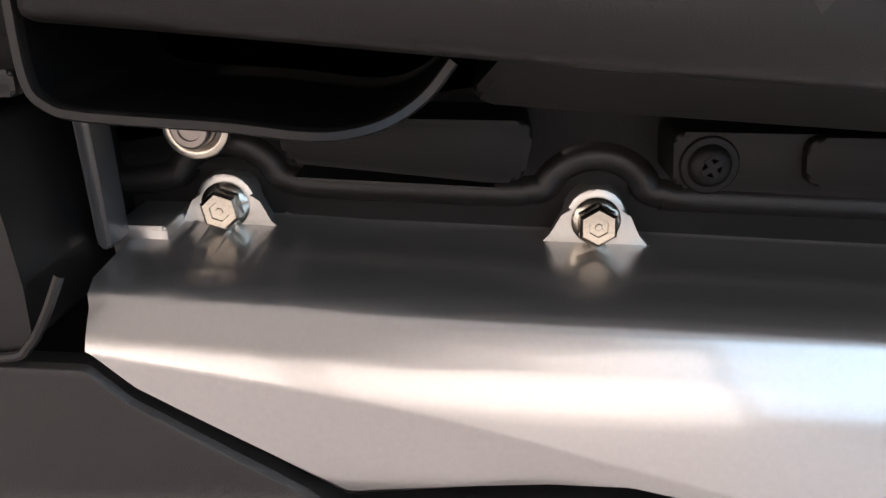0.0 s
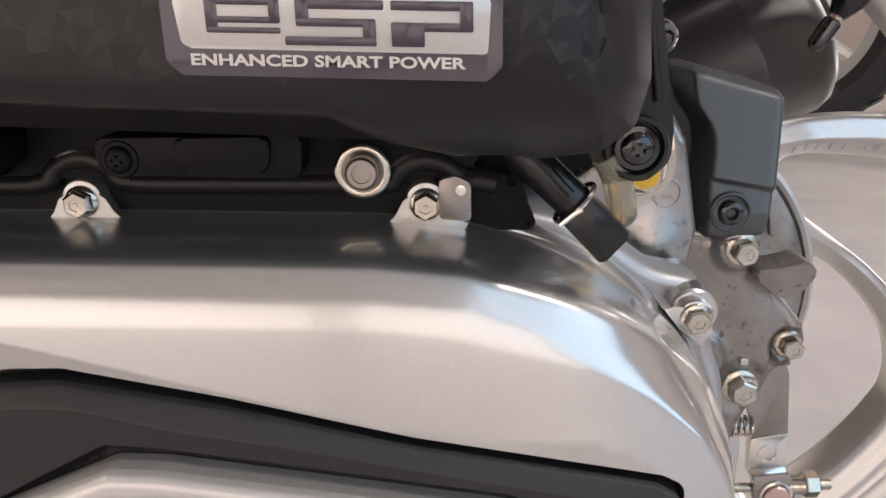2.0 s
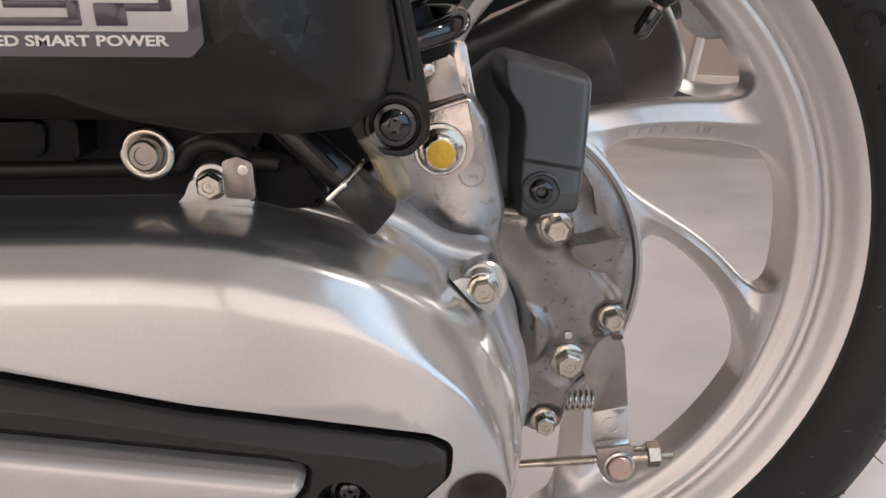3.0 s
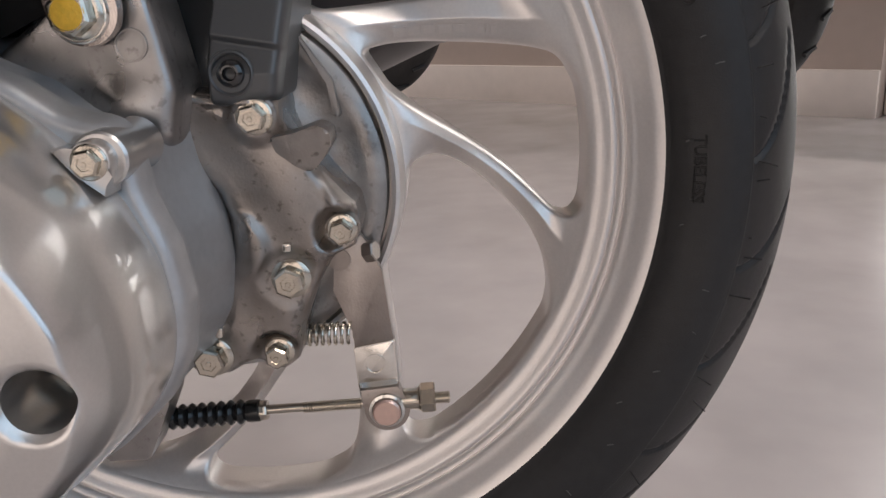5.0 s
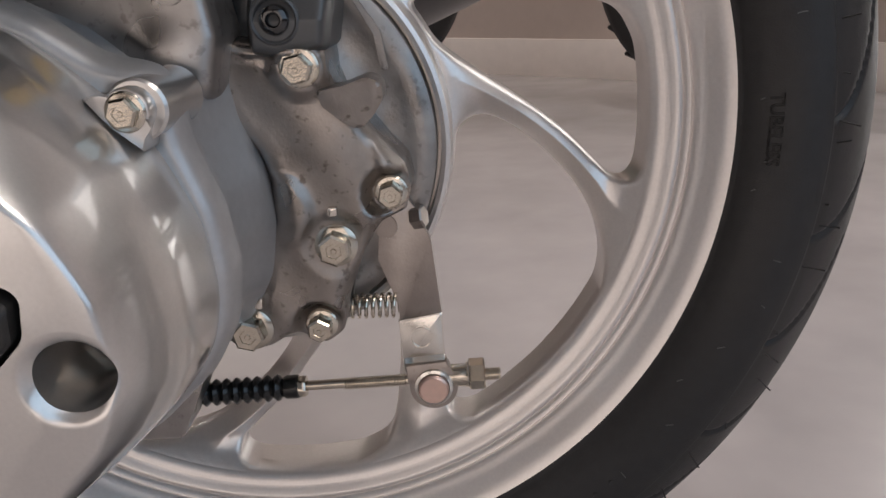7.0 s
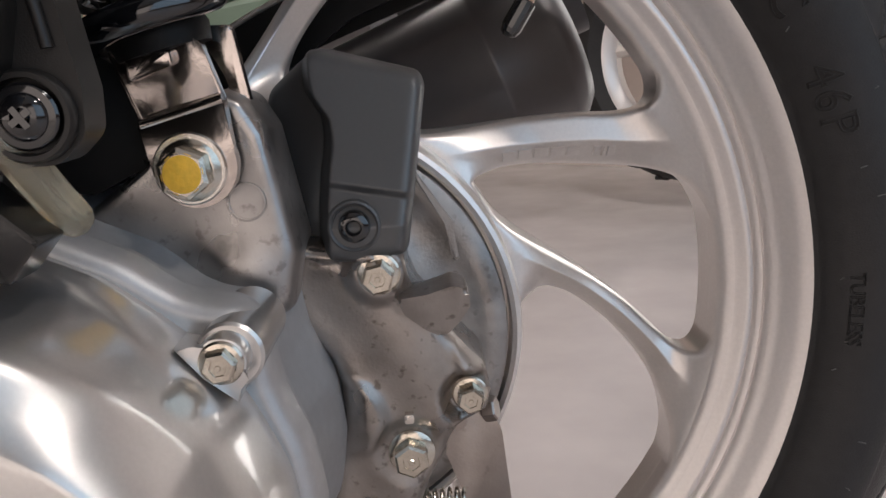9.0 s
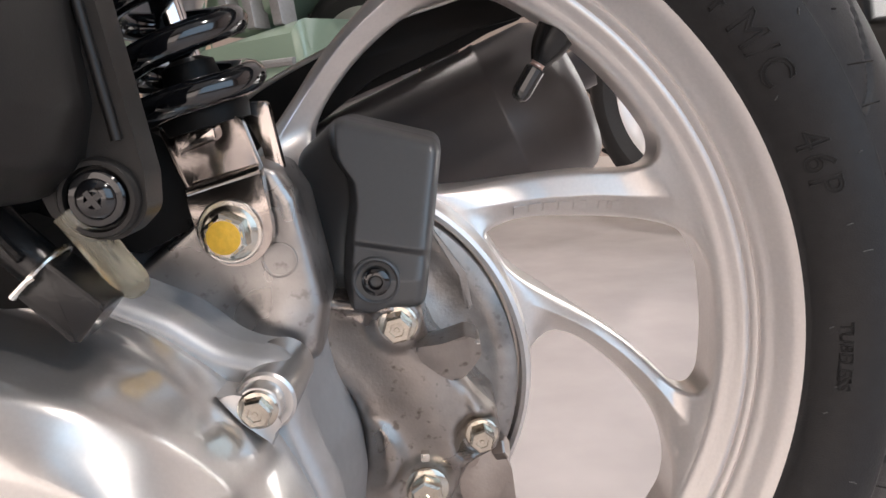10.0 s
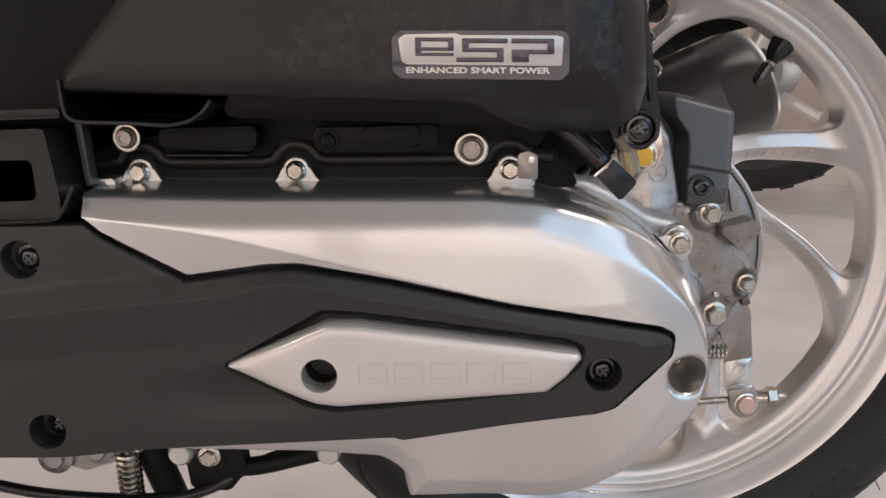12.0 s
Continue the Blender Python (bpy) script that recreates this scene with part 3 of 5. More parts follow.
for sgn, shift in ((-1, 0.0), (1, 6.0)):
    on = (np.sign(pr[:, 1] - WY) == sgn) | (across < 0.5)
    for j in range(30):
        base = radians(12 * j + shift)
        tall = 1.0 if j % 2 else 0.62
        # each groove sweeps back from the shoulder towards the crown
        s = (across - 37.4) / (-37.4 * tall)
        c = base + 0.20 * np.clip(s, 0, 1) ** 1.4
        off = (ang[:, None] - c[None, :] + math.pi) % (2 * math.pi) - math.pi
        gap = np.abs(off) * 248
        width = 1.0 + 1.6 * np.clip(s, 0, 1)
        live = on & (s > 0.0) & (s < 1) & (pr[:, 0] > 221.8)
        depth = np.maximum(depth, np.where(live[None, :], np.clip(1.4 - gap / width[None, :], 0, 1) * 2.4, 0))
pos = pr[None] - nrm[None] * depth[..., None]
verts = np.stack([pos[..., 0] * np.cos(ang)[:, None], pos[..., 1], 259 + pos[..., 0] * np.sin(ang)[:, None]], -1).reshape(-1, 3) * 0.001
P_ = len(pr)
i, k = np.meshgrid(np.arange(TN), np.arange(P_ - 1), indexing="ij")
a = i * P_ + k
b = ((i + 1) % TN) * P_ + k
faces = np.stack([a, a + 1, b + 1, b], -1).reshape(-1, 4)
me = bpy.data.meshes.new("tyre")
me.from_pydata(verts.tolist(), [], faces.tolist())
me.materials.append(RUBBER)
me.polygons.foreach_set("use_smooth", [True] * len(me.polygons))
tyre = tagged(new("tyre", me), "black rubber scooter tyre with slanted tread grooves")
tyre.parent = rear_wheel


def on_tyre(a0, r0):
    """Sends flat lettering on to the side of the tyre, from the angle a0 on, at the radius r0."""
    rs, ys = [p[0] for p in half[:30]], [p[1] for p in half[:30]]

    def place(x, h, relief):
        r, t = r0 + h, radians(a0) - x / r0
        return (r * math.cos(t), WY - float(np.interp(r, rs, ys)) - 0.32 - abs(relief), 259 + r * math.sin(t))
    return place


for body, a0, r0, size in (("14", 45.4, 196, 15), ("M/C", 39, 196, 15), ("46P", 25, 196, 15), ("90/90", 66, 196, 15)):
    lettering("tyre_lettering", body, size, on_tyre(a0, r0), RUBBER, rear_wheel, outline=0.35, spacing=1.15)
lettering("tyre_lettering", "TUBELESS", 6.4, on_tyre(3.3, 198), RUBBER, rear_wheel, outline=0.2, spacing=1.0)
for body_a, r0 in ((-47, 207), (-49.5, 207), (-52, 207), (-54.5, 207), (-57, 207)):
    t = radians(body_a)
    part("tyre_mark", lathe([(0, -0.3), (1.2, -0.25), (1.4, 0.6)], (r0 * math.cos(t), WY - 39.9, 259 + r0 * math.sin(t)), n=10), RUBBER, rear_wheel)
# moulding hairs on the shoulder and small moulding nibs on the side wall
hair_r, hair_y = [p[0] for p in half], [p[1] for p in half]
dice = random.Random(5)
for j in range(40):
    t = radians(-100 + 4.4 * j + dice.uniform(-1.6, 1.6))
    r0 = dice.choice((222.5, 224.5, 231))
    long = dice.uniform(5, 10) if j % 3 else dice.uniform(1.5, 3)
    lean = t + radians(dice.uniform(-0.9, 0.4))
    foot = (r0 * math.cos(t), WY - float(np.interp(r0, hair_r, hair_y)) + 0.3, 259 + r0 * math.sin(t))
    tip_r = r0 + long * 0.86
    tip = (tip_r * math.cos(lean), WY - float(np.interp(r0, hair_r, hair_y)) - long * 0.42, 259 + tip_r * math.sin(lean))
    part("rubber_hair", tube([Vector(foot), Vector(foot).lerp(Vector(tip), 0.5), Vector(tip)], 0.36, 6), RUBBER, tyre)
for j in range(26):
    t, r0 = radians(-95 + 6.2 * j + dice.uniform(-2.5, 2.5)), dice.uniform(195, 219)
    turn, long = t + dice.uniform(-0.4, 1.2), dice.uniform(0.7, 1.9)
    mid = Vector((r0 * math.cos(t), WY - float(np.interp(r0, hair_r, hair_y)) - 0.12, 259 + r0 * math.sin(t)))
    step = Vector((math.cos(turn), 0, math.sin(turn))) * long
    part("rubber_nib", tube([mid - step, mid + Vector((0, -0.3, 0.2)), mid + step], 0.26, 6), RUBBERNIB, tyre)

# valve
d = Vector((81 - 99, 0, 359 - 387)).normalized()
v0 = Vector((100, -14, 389))
part("valve_boss", lathe([(0, 1), (6, 1), (8.6, -0.6), (9.6, -4), (10, -9)], v0 + d * 2.5, d, 28), RIM, rear_wheel, "rounded boss round the valve hole")
part("valve_stem", lathe([(0, -6), (10.5, -5), (10, 0), (8.2, 3), (7.4, 9), (6.2, 13), (4.2, 17), (3.4, 18)], v0, d, 24), HOSE, rear_wheel, "black rubber valve stem")
part("valve_thread", lathe([(2.6, 17), (2.9, 18), (2.6, 18.6), (2.9, 19.4), (2.5, 20.2)], v0, d, 16), COPPER, rear_wheel, "brass valve thread")
bm = lathe([(3.7, 20), (4.1, 20.6), (4.1, 31), (3.2, 33.6), (1.8, 34.6), (0, 34.8)], v0, d, 14)
part("valve_cap", bm, CAPCLEAR, rear_wheel, "smoked plastic valve cap", sharp=20)

# brake drum plate
brake_plate = part("brake_plate", lathe([(0, -54), (50, -54), (52, -52.5), (64, -52), (66, -53), (72, -52.4), (73.8, -51), (74.2, -49), (74.2, -36), (20, -36)], AXLE, n=96), CASTDARK, scooter, "stained cast aluminium brake drum plate")
part("plate_rib", prism(rounded([(42, 318), (44, 318), (56, 300), (58, 286), (55.5, 286), (53.5, 299)], 1), -55.5, -50, 1), CASTDARK, brake_plate)


# ---- gear case between the belt cover and the wheel ----
case_outline = soften(rounded([(2, 303), (24, 299.5), (33, 300), (40, 296.5), (40.5, 289), (43, 282), (48.5, 275), (54, 267.5), (59, 261), (63.5, 256), (65, 248), (63, 240.5), (54, 236), (47, 226), (40, 208), (37, 195), (30, 190), (20, 195), (12, 193), (0, 192), (-9, 196), (-7, 205), (5, 211), (7, 218), (12, 228), (15.5, 240), (16, 253), (13, 263), (6, 272), (0, 285)], 3), 1.5, 2.0)
CASE_BOLTS = [(32, -95, 291.4, 6.6), (58, -86, 247, 5.9), (38, -91, 230, 7.6), (5, -92, 200, 7.8), (29, -85, 198, 6.0)]
CASE_EDGE = [(0, 9), (0.6, 5.5), (1.6, 3.0), (3, 1.3), (5, 0.4), (8, 0)]


def case_height(x, z, d):
    y = -84 + curve(CASE_EDGE, d)
    r = math.hypot(x - 17, z - 243)
    y -= 2.2 * (1 - ease(11.5, 15.5, r)) * ease(16, 26, x)
    for bx, by, bz, br in CASE_BOLTS:
        k = 1 - ease(br * 1.05, br * 1.3 + 3.5, math.hypot(x - bx, z - bz))
        y += (by + 8.3 - y) * k
    # ribs that run to the upper and the side bolt
    for (ax, az), (bx, bz), r0, tall in (((54, 275), (58, 256), 2.6, 2.2), ((2, 300), (30, 296), 2.2, 2.0)):
        k = min(max(((x - ax) * (bx - ax) + (z - az) * (bz - az)) / ((bx - ax) ** 2 + (bz - az) ** 2), 0), 1)
        y -= tall * (0.1 + 0.9 * k) * (1 - ease(r0 - 1.6, r0 + 1.6, math.hypot(x - ax - k * (bx - ax), z - az - k * (bz - az))))
    return y + 0.5 * math.sin(x * 0.21 + z * 0.13) * ease(2, 9, d)


gear_case = part("gear_case", pillow(case_outline, case_height, 1.7, (0.5, 1.2, 2.2, 3.4, 5.0), back=-50), GEARCAST, scooter, "raw cast aluminium gear case with pitted skin")
arm_outline = rounded([(-6, 349), (0, 346), (5, 337), (11, 303), (7, 283), (-19, 276), (-40, 298), (-52, 314), (-30, 330), (-16, 346)], [6, 6, 5, 4, 6, 6, 6, 6, 10, 6])
part("shock_mount", pillow(arm_outline, lambda x, z, d: -101 + curve([(0, 8), (0.5, 3.6), (1.2, 1.4), (2.2, 0.4), (3.6, 0)], d) - 4 * math.exp(-((x + 6) ** 2 + (z - 296) ** 2) / 160) + 10 * ease(290, 276, z),
                           3.0, (0.6, 1.5, 3, 5), back=-72), CAST, gear_case, "cast aluminium arm that carries the shock absorber")
part("mount_ring", lathe([(5.6, 0.8), (5.5, -0.5), (5.1, -0.6), (4.7, -0.5), (4.6, 0.8)], (-2, -101.4, 318), n=32), CAST, gear_case)
tab = prism(soften(rounded([(37, 284), (46, 285.6), (54, 288.4), (58.8, 286.4), (58.8, 281), (55.5, 276), (50.5, 271), (45, 274), (39, 279)], [1, 3, 3, 3, 3, 3, 3, 3, 1]), 0.8, 1.0), -92.5, -76, 1.3, 3)
for v in tab.verts:
    v.co.y += 0.18 * max(0.0, 50 - v.co.x) + 0.2 * (283 - v.co.z) - 1.5
part("case_tab", tab, GEARCAST, gear_case, "rounded tab on the rim of the gear case")
part("case_pip", prism(rounded([(36.6, 241.2), (39.6, 241.4), (39.6, 244.2), (36.6, 244.2)], 0.4), -86.5, -82, 0.3), ZINC, gear_case)
part("case_pip", prism(rounded([(8, 209), (10.5, 209), (10.8, 213), (8, 212.6)], 0.4), -88, -80, 0.3), ZINC, gear_case)
for x, y, z, r in CASE_BOLTS:
    flange_bolt(gear_case, x, y, z, r, tall=8.5)
part("cable_holder", prism(rounded([(-13, 197), (-17, 178), (-28, 154), (-46, 154), (-50, 161), (-40, 172), (-31, 182), (-34, 198)], [2, 2, 2, 2, 2, 3, 3, 2]), -80, -60, 1.5), CAST, gear_case, "cast bracket that holds the brake cable")
part("case_core", prism(rounded([(-300, 326), (-60, 322), (-20, 296), (-4, 280), (6, 240), (-6, 205), (-150, 176), (-300, 192)], 6), -100, 10, 4), GREYMETAL, gear_case)

# ---- brake arm, rod, cable boot and spring ----
brake_arm = part("brake_arm", prism(rounded([(53, 231), (57, 239), (61, 240), (65, 234.5), (69.8, 222), (72, 197), (72.6, 190), (56, 187.5), (55.8, 196), (49.3, 215), (50, 223)], [3, 3, 3, 2, 3, 2, 1, 1, 2, 4, 3]), -57.5, -54, 0.5), ARMZINC, scooter, "dull zinc brake arm with a cranked end")
splines = [(53 + (4.7 if k % 2 else 4.2) * math.cos(math.pi * k / 22), 228.5 + (4.7 if k % 2 else 4.2) * math.sin(math.pi * k / 22)) for k in range(44)]
part("splined_shaft", prism(splines, -58.6, -50, 0.2), ARMZINC, brake_arm, "splined end of the brake cam shaft")
part("arm_strap", prism(rounded([(55.4, 189.6), (72.6, 192.4), (72.8, 172.5), (56.2, 170.5)], 0.8), -58.3, -53, 0.6), ZINC, brake_arm, "bright zinc plated strap")
part("stamped_ring", lathe([(4.6, 0.5), (4.6, -0.25), (3.9, -0.25), (3.9, 0.5)], (64, -58.5, 182), n=28), ZINC, brake_arm)
bm = bmesh.new()
for z0, z1, y0, y1 in ((174, 168.5, -57, -62),):
    q = [bm.verts.new(c) for c in ((56, y0, z0 + 1), (72.7, y0, z0 + 2.4), (73.5, y1, z1 + 2), (57, y1, z1), (57, y1 + 4, z1), (73.5, y1 + 4, z1 + 2), (72.7, y0 + 4, z0 + 2.4), (56, y0 + 4, z0 + 1))]
    for f in ((0, 1, 2, 3), (7, 6, 1, 0), (3, 2, 5, 4), (4, 5, 6, 7), (0, 3, 4, 7), (1, 6, 5, 2)):
        bm.faces.new([q[n] for n in f])
bmesh.ops.bevel(bm, geom=list(bm.edges), offset=0.6, segments=2, affect="EDGES", profile=0.5)
part("arm_bend", bm, ZINC, brake_arm)
part("arm_eye", prism([(56.9, 171.5), (73.6, 173)] + [(68 + 9.6 * math.cos(radians(a)), 162.2 + 9.6 * math.sin(radians(a))) for a in range(40, -196, -8)], -62, -57, 0.6), ARMZINC, brake_arm)
part("arm_pin", lathe([(0, -3.4), (5.2, -3.4), (6, -2.6), (6, 5), (3, 5)], (68, -62.5, 162.4), n=32), COPPER, brake_arm, "round steel cross pin with a pinkish face")
part("pin_collar", lathe([(6.4, -1.6), (7.6, -1.2), (7.8, 1)], (68, -62.2, 162.4), n=32), ZINC, brake_arm)
part("clamp_bolt", lathe([(0, 0), (4.0, 0), (4.5, 0.6), (4.5, 4.4), (4.0, 5), (0, 5)], (63.5, -57.0, 231), (0.93, -0.3, 0.2), 6, 0.35), ARMZINC, brake_arm, "small side bolt that clamps the brake arm", sharp=20)

brake_rod = part("brake_rod", tube([(14, -58, 162.7), (58, -58, 164)], 2.0, 12), BOLT, scooter, "threaded brake rod")
for x0, x1, r in ((32, 58, 2.5), (84, 96, 2.7)):
    bm = bmesh.new()
    prof_t, n = [(0, 0)], int((x1 - x0) / 1.1)
    for k in range(n):
        prof_t += [(r, 1.1 * k), (r, 1.1 * k + 0.3), (r * 0.83, 1.1 * k + 0.6), (r * 0.83, 1.1 * k + 0.85)]
    prof_t.append((0, 1.1 * n))
    add_lathe(bm, prof_t, (x0, -58, 162.4 + (x0 - 14) * 0.032), (1, 0, 0.03), 14)
    part("rod_thread", bm, BOLT, brake_rod, sharp=30)
part("adjuster_nut", lathe([(0, 0), (5.6, 0), (6.2, 0.7), (6.2, 6.0), (5.6, 6.6), (0, 6.6)], (82, -58, 165.2), (1, 0, 0.03), 6, 0.3), BOLT, brake_rod, sharp=20)
part("nut_collar", lathe([(4.6, -7), (4.6, -1), (5.4, 0.2)], (81.5, -58, 165), (1, 0, 0.03), 20), BOLT, brake_rod)
part("boot_ferrule", lathe([(0, 0), (4.0, 0), (4.4, 0.5), (4.4, 3.4), (4, 4), (0, 4)], (12.5, -58, 162.6), (1, 0, 0.03), 8), BOLT, brake_rod)
prof_b = [(0, -44)]
for k in range(9):
    s = -43.5 + 4.2 * k
    prof_b += [(3.7, s), (5.0, s + 1.2), (5.5, s + 2.1), (5.0, s + 3.0), (3.7, s + 4.1)]
prof_b += [(4.4, -5), (4.8, -4), (4.8, 0.5), (4.0, 1), (0, 1)]
part("cable_boot", lathe(prof_b, (12.5, -58, 162.6), (1, 0, 0.04), 20), HOSE, brake_rod, "black ribbed rubber cable boot")
helix = [(31 + 25 * k / 160, -58 + 4.4 * math.sin(k * 2 * math.pi / 17), 196.5 + 4.4 * math.cos(k * 2 * math.pi / 17)) for k in range(161)]
part("return_spring", tube(helix, 0.75, 8), BOLT, scooter, "bright steel brake return spring")

# ---- black guard over the axle ----
guard_outline = soften(rounded([(12, 358), (17, 358.8), (48, 350), (49.6, 346), (41.4, 296), (26, 293.5), (8, 297), (-2, 302), (-6, 322), (-3, 346)], [5, 5, 5, 4, 3, 4, 4, 5, 8, 8]), 1.2, 1.2)
FACE_LEFT = [(290, 17.5), (312, 18.6), (322, 19.6), (331, 20.8), (337, 20.2), (342, 17.2), (346, 15.0), (352, 14.2), (360, 14.0)]


def guard_height(x, z, d):
    """A flat raised plate that leans back, a flank beside it and a lower foot."""
    y = -92 + 0.44 * max(0, z - 306) + curve([(0, 9), (0.4, 5.4), (1.0, 2.8), (1.9, 1.1), (3.0, 0.3), (4.5, 0)], d)
    gap = curve(FACE_LEFT, z) - x
    y += 9 * ease(-0.8, 4.6, gap) + min(2.0 * max(0.0, gap), 8) + 0.35 * max(0.0, gap)
    foot = 317.6 - 0.19 * (x - 30) - z
    return y + (2.4 * ease(-0.8, 2.4, foot) + 0.05 * max(0.0, foot)) * (1 - ease(-0.5, 3, gap))


guard_folds = [[(curve(FACE_LEFT, z) - g, z) for z in range(292, 358)] for g in (-0.8, 0.4, 1.4, 2.6, 3.8, 4.8)]
guard_folds += [[(x, 317.6 - 0.19 * (x - 30) - f) for x in range(20, 46)] for f in (-0.9, 0.2, 1.2, 2.5)]
axle_guard = part("axle_guard", pillow(guard_outline, guard_height, 1.5, (0.4, 0.9, 1.6, 2.4, 3.4, 4.6), back=-30, edge_step=1.0, lines=guard_folds, line_step=0.8), COVERBLACK, scooter, "matt black plastic guard above the wheel hub")
part("screw_well", lathe([(8.2, 1), (7.8, -0.5), (7.2, -0.8), (6.6, -0.4), (6.2, 1)], (26, -88.6, 306.5), n=36), COVERBLACK, axle_guard)
part("guard_screw", lathe([(0, 1.6), (1.7, 1.4), (1.9, -1.0), (2.4, -1.6), (3.4, -1.6), (4.5, -0.8), (4.9, 0.8), (4.9, 3)], (26, -89.6, 306.5), n=28), GLOSSBLACK, axle_guard, "gloss black socket screw")

# ---- shock absorber ----
foot, lean = Vector((-14, -98, 335)), Vector((-0.24, 0.0, 1)).normalized()
shock = part("shock_absorber", lathe([(4.7, 20), (4.7, 140)], foot, lean, 24), CHROME, scooter, "shock absorber with a chrome rod and a black coil spring")
part("spring_seat", lathe([(0, 24), (13, 25), (14, 30), (12.5, 34), (9, 36), (8, 44), (4, 46)], foot, lean, 28), DEEPBLACK, shock, "black spring seat")
su, sv = lean.orthogonal().normalized(), None
su = Vector((1, 0, 0.2)).normalized()
sv = Vector((0, 1, 0))
coil = []
for k in range(290):
    a = -3.3 + k * 2 * math.pi / 40
    h = 36.5 + 16.6 * a / (2 * math.pi) if a > -0.6 else 34.9 + (a + 0.6) * 1.1
    coil.append(foot + lean * h + su * 17.2 * math.cos(a) + sv * 17.2 * math.sin(a))
part("coil_spring", tube(coil, 4.4, 14), GLOSSBLACK, shock, "gloss black coil spring")
fork = prism(rounded([(-33, 361), (-12, 364), (-8, 361), (-3.5, 346), (-25.5, 340)], [2, 2, 3, 1, 1]), -106, -102.5, 0.8)
part("fork_plate", fork, FORKZINC, shock, "bright zinc plated fork bracket")
part("fork_eye", prism([(-26.4, 340.6), (-3.4, 346.4)] + [(-12.8 + 11.2 * math.cos(radians(a)), 329.6 + 11.2 * math.sin(radians(a))) for a in range(20, -170, -5)], -109, -104, 0.4), FORKZINC, shock)
part("fork_fold", tube([(-25.6, -107.6, 340.8), (-3.6, -107.6, 346.4)], 1.7, 10), FORKZINC, shock)
part("fork_cheek", prism(rounded([(-12, 366), (-3, 366), (1, 341), (-3, 338), (-6, 352), (-11, 362)], 2), -92, -88, 0.8), FORKZINC, shock)
part("fork_clip", prism(rounded([(-27, 352), (-15, 356), (-15.5, 360), (-19, 359), (-20, 361), (-27, 358.5)], 1), -109, -105.5, 0.7), FORKZINC, shock)
part("bolt_washer", lathe([(5, 1), (9.6, 1), (9.8, 0.2), (9.3, -0.4), (6, -0.4)], (-14, -109.5, 329), n=36), ZINC, shock)
flange_bolt(shock, -14, -117.5, 328.6, 8.4, label="flange bolt with a yellow paint mark", head=0.72, tall=8.5)
part("paint_mark", lathe([(0, -0.25), (4.6, -0.25), (5.5, 0.1), (5.6, 0.6)], (-14, -117.4, 328.6), n=24), YELLOW, shock, "yellow paint dab on the bolt head")

# ---- silver belt cover ----
cover_outline = soften(rounded([(-281.5, 310), (-282, 324), (-285, 331.5), (-190, 330), (-101, 327.3), (-73, 324), (-49, 316), (-32, 308.5), (-15.5, 295), (0.5, 276), (10, 254), (12, 234), (9, 219), (1, 206), (-15, 192), (-32, 180), (-50, 169.5), (-72, 162.5), (-146, 163), (-149, 180), (-156, 185), (-190, 188.5), (-281, 193)],
                        [3, 2, 2, 10, 10, 10, 10, 10, 10, 10, 10, 10, 10, 10, 12, 12, 14, 14, 3, 4, 5, 10, 4], 4), 2.0, 6.0, lambda p: p.x > -95)
CREASE = [(-330, 326), (-271, 316.5), (-226, 308.5), (-192, 300), (-154, 290), (-90, 273), (-30, 256), (20, 240)]
cover_reach = [(-360 if p[0] < -270 else p[0], p[1]) for p in cover_outline]
# the rounded band round the cover's face: a thin lip, a shelf and a long slope up to the crease
COVER_RISE = [(0, -12), (0.6, -7.4), (1.4, -6.2), (3.2, -5.6), (4.2, -4.2), (4.7, 1), (5.2, 9), (5.8, 18), (6.6, 25), (7.6, 29.2), (8.6, 31.2), (9.8, 32.3), (12, 33.4), (16, 35.1), (20, 36.7), (24.3, 37.9), (25.4, 38.15), (26.4, 38.35), (28, 38.6), (40, 39.6), (60, 41)]


TAIL_RISE = [(0, -12), (0.8, -7), (1.5, -3), (2.5, 2.5), (4, 7.5), (6, 12), (10, 18.8), (15, 26.4), (20, 32.8), (23.5, 36.4), (25.2, 37.7), (26.6, 38.3), (28, 38.6), (40, 39.6), (60, 41)]


def round_tail(x, z):
    """The bearing from the middle of the tail: above 90 along the top, 0 at the rear, below 0 underneath."""
    return math.degrees(math.atan2(z - 238, x + 75))


def band_width(x, z):
    a = round_tail(x, z)
    w = 14 + 8.5 * ease(-290, -200, x) - 12 * ease(88, 8, a)
    return w + (7.5 - w) * ease(-5, -50, a)


PANEL = [(-440, 318), (-282, 315.5), (-275, 309), (-238, 287), (-201, 291.5), (-187, 292), (-142, 283), (-91, 270.5), (-22, 257.6), (-16.5, 254.5), (-17.5, 246), (-43, 221), (-52, 218), (-92, 214), (-142, 207.5), (-147, 209), (-262, 206.5), (-304, 203.5), (-440, 206)]
panel_outline = rounded(PANEL, [2, 3, 3, 2, 6, 6, 8, 8, 2, 2, 3, 5, 6, 8, 2, 2, 5, 5, 2])


def offset(loop, d):
    """A clockwise outline moved outwards by d."""
    n = len(loop)
    out = []
    for k in range(n):
        tg = (loop[(k + 1) % n] - loop[k - 1]).normalized()
        out.append(loop[k] + Vector((-tg.y, tg.x)) * d)
    return out


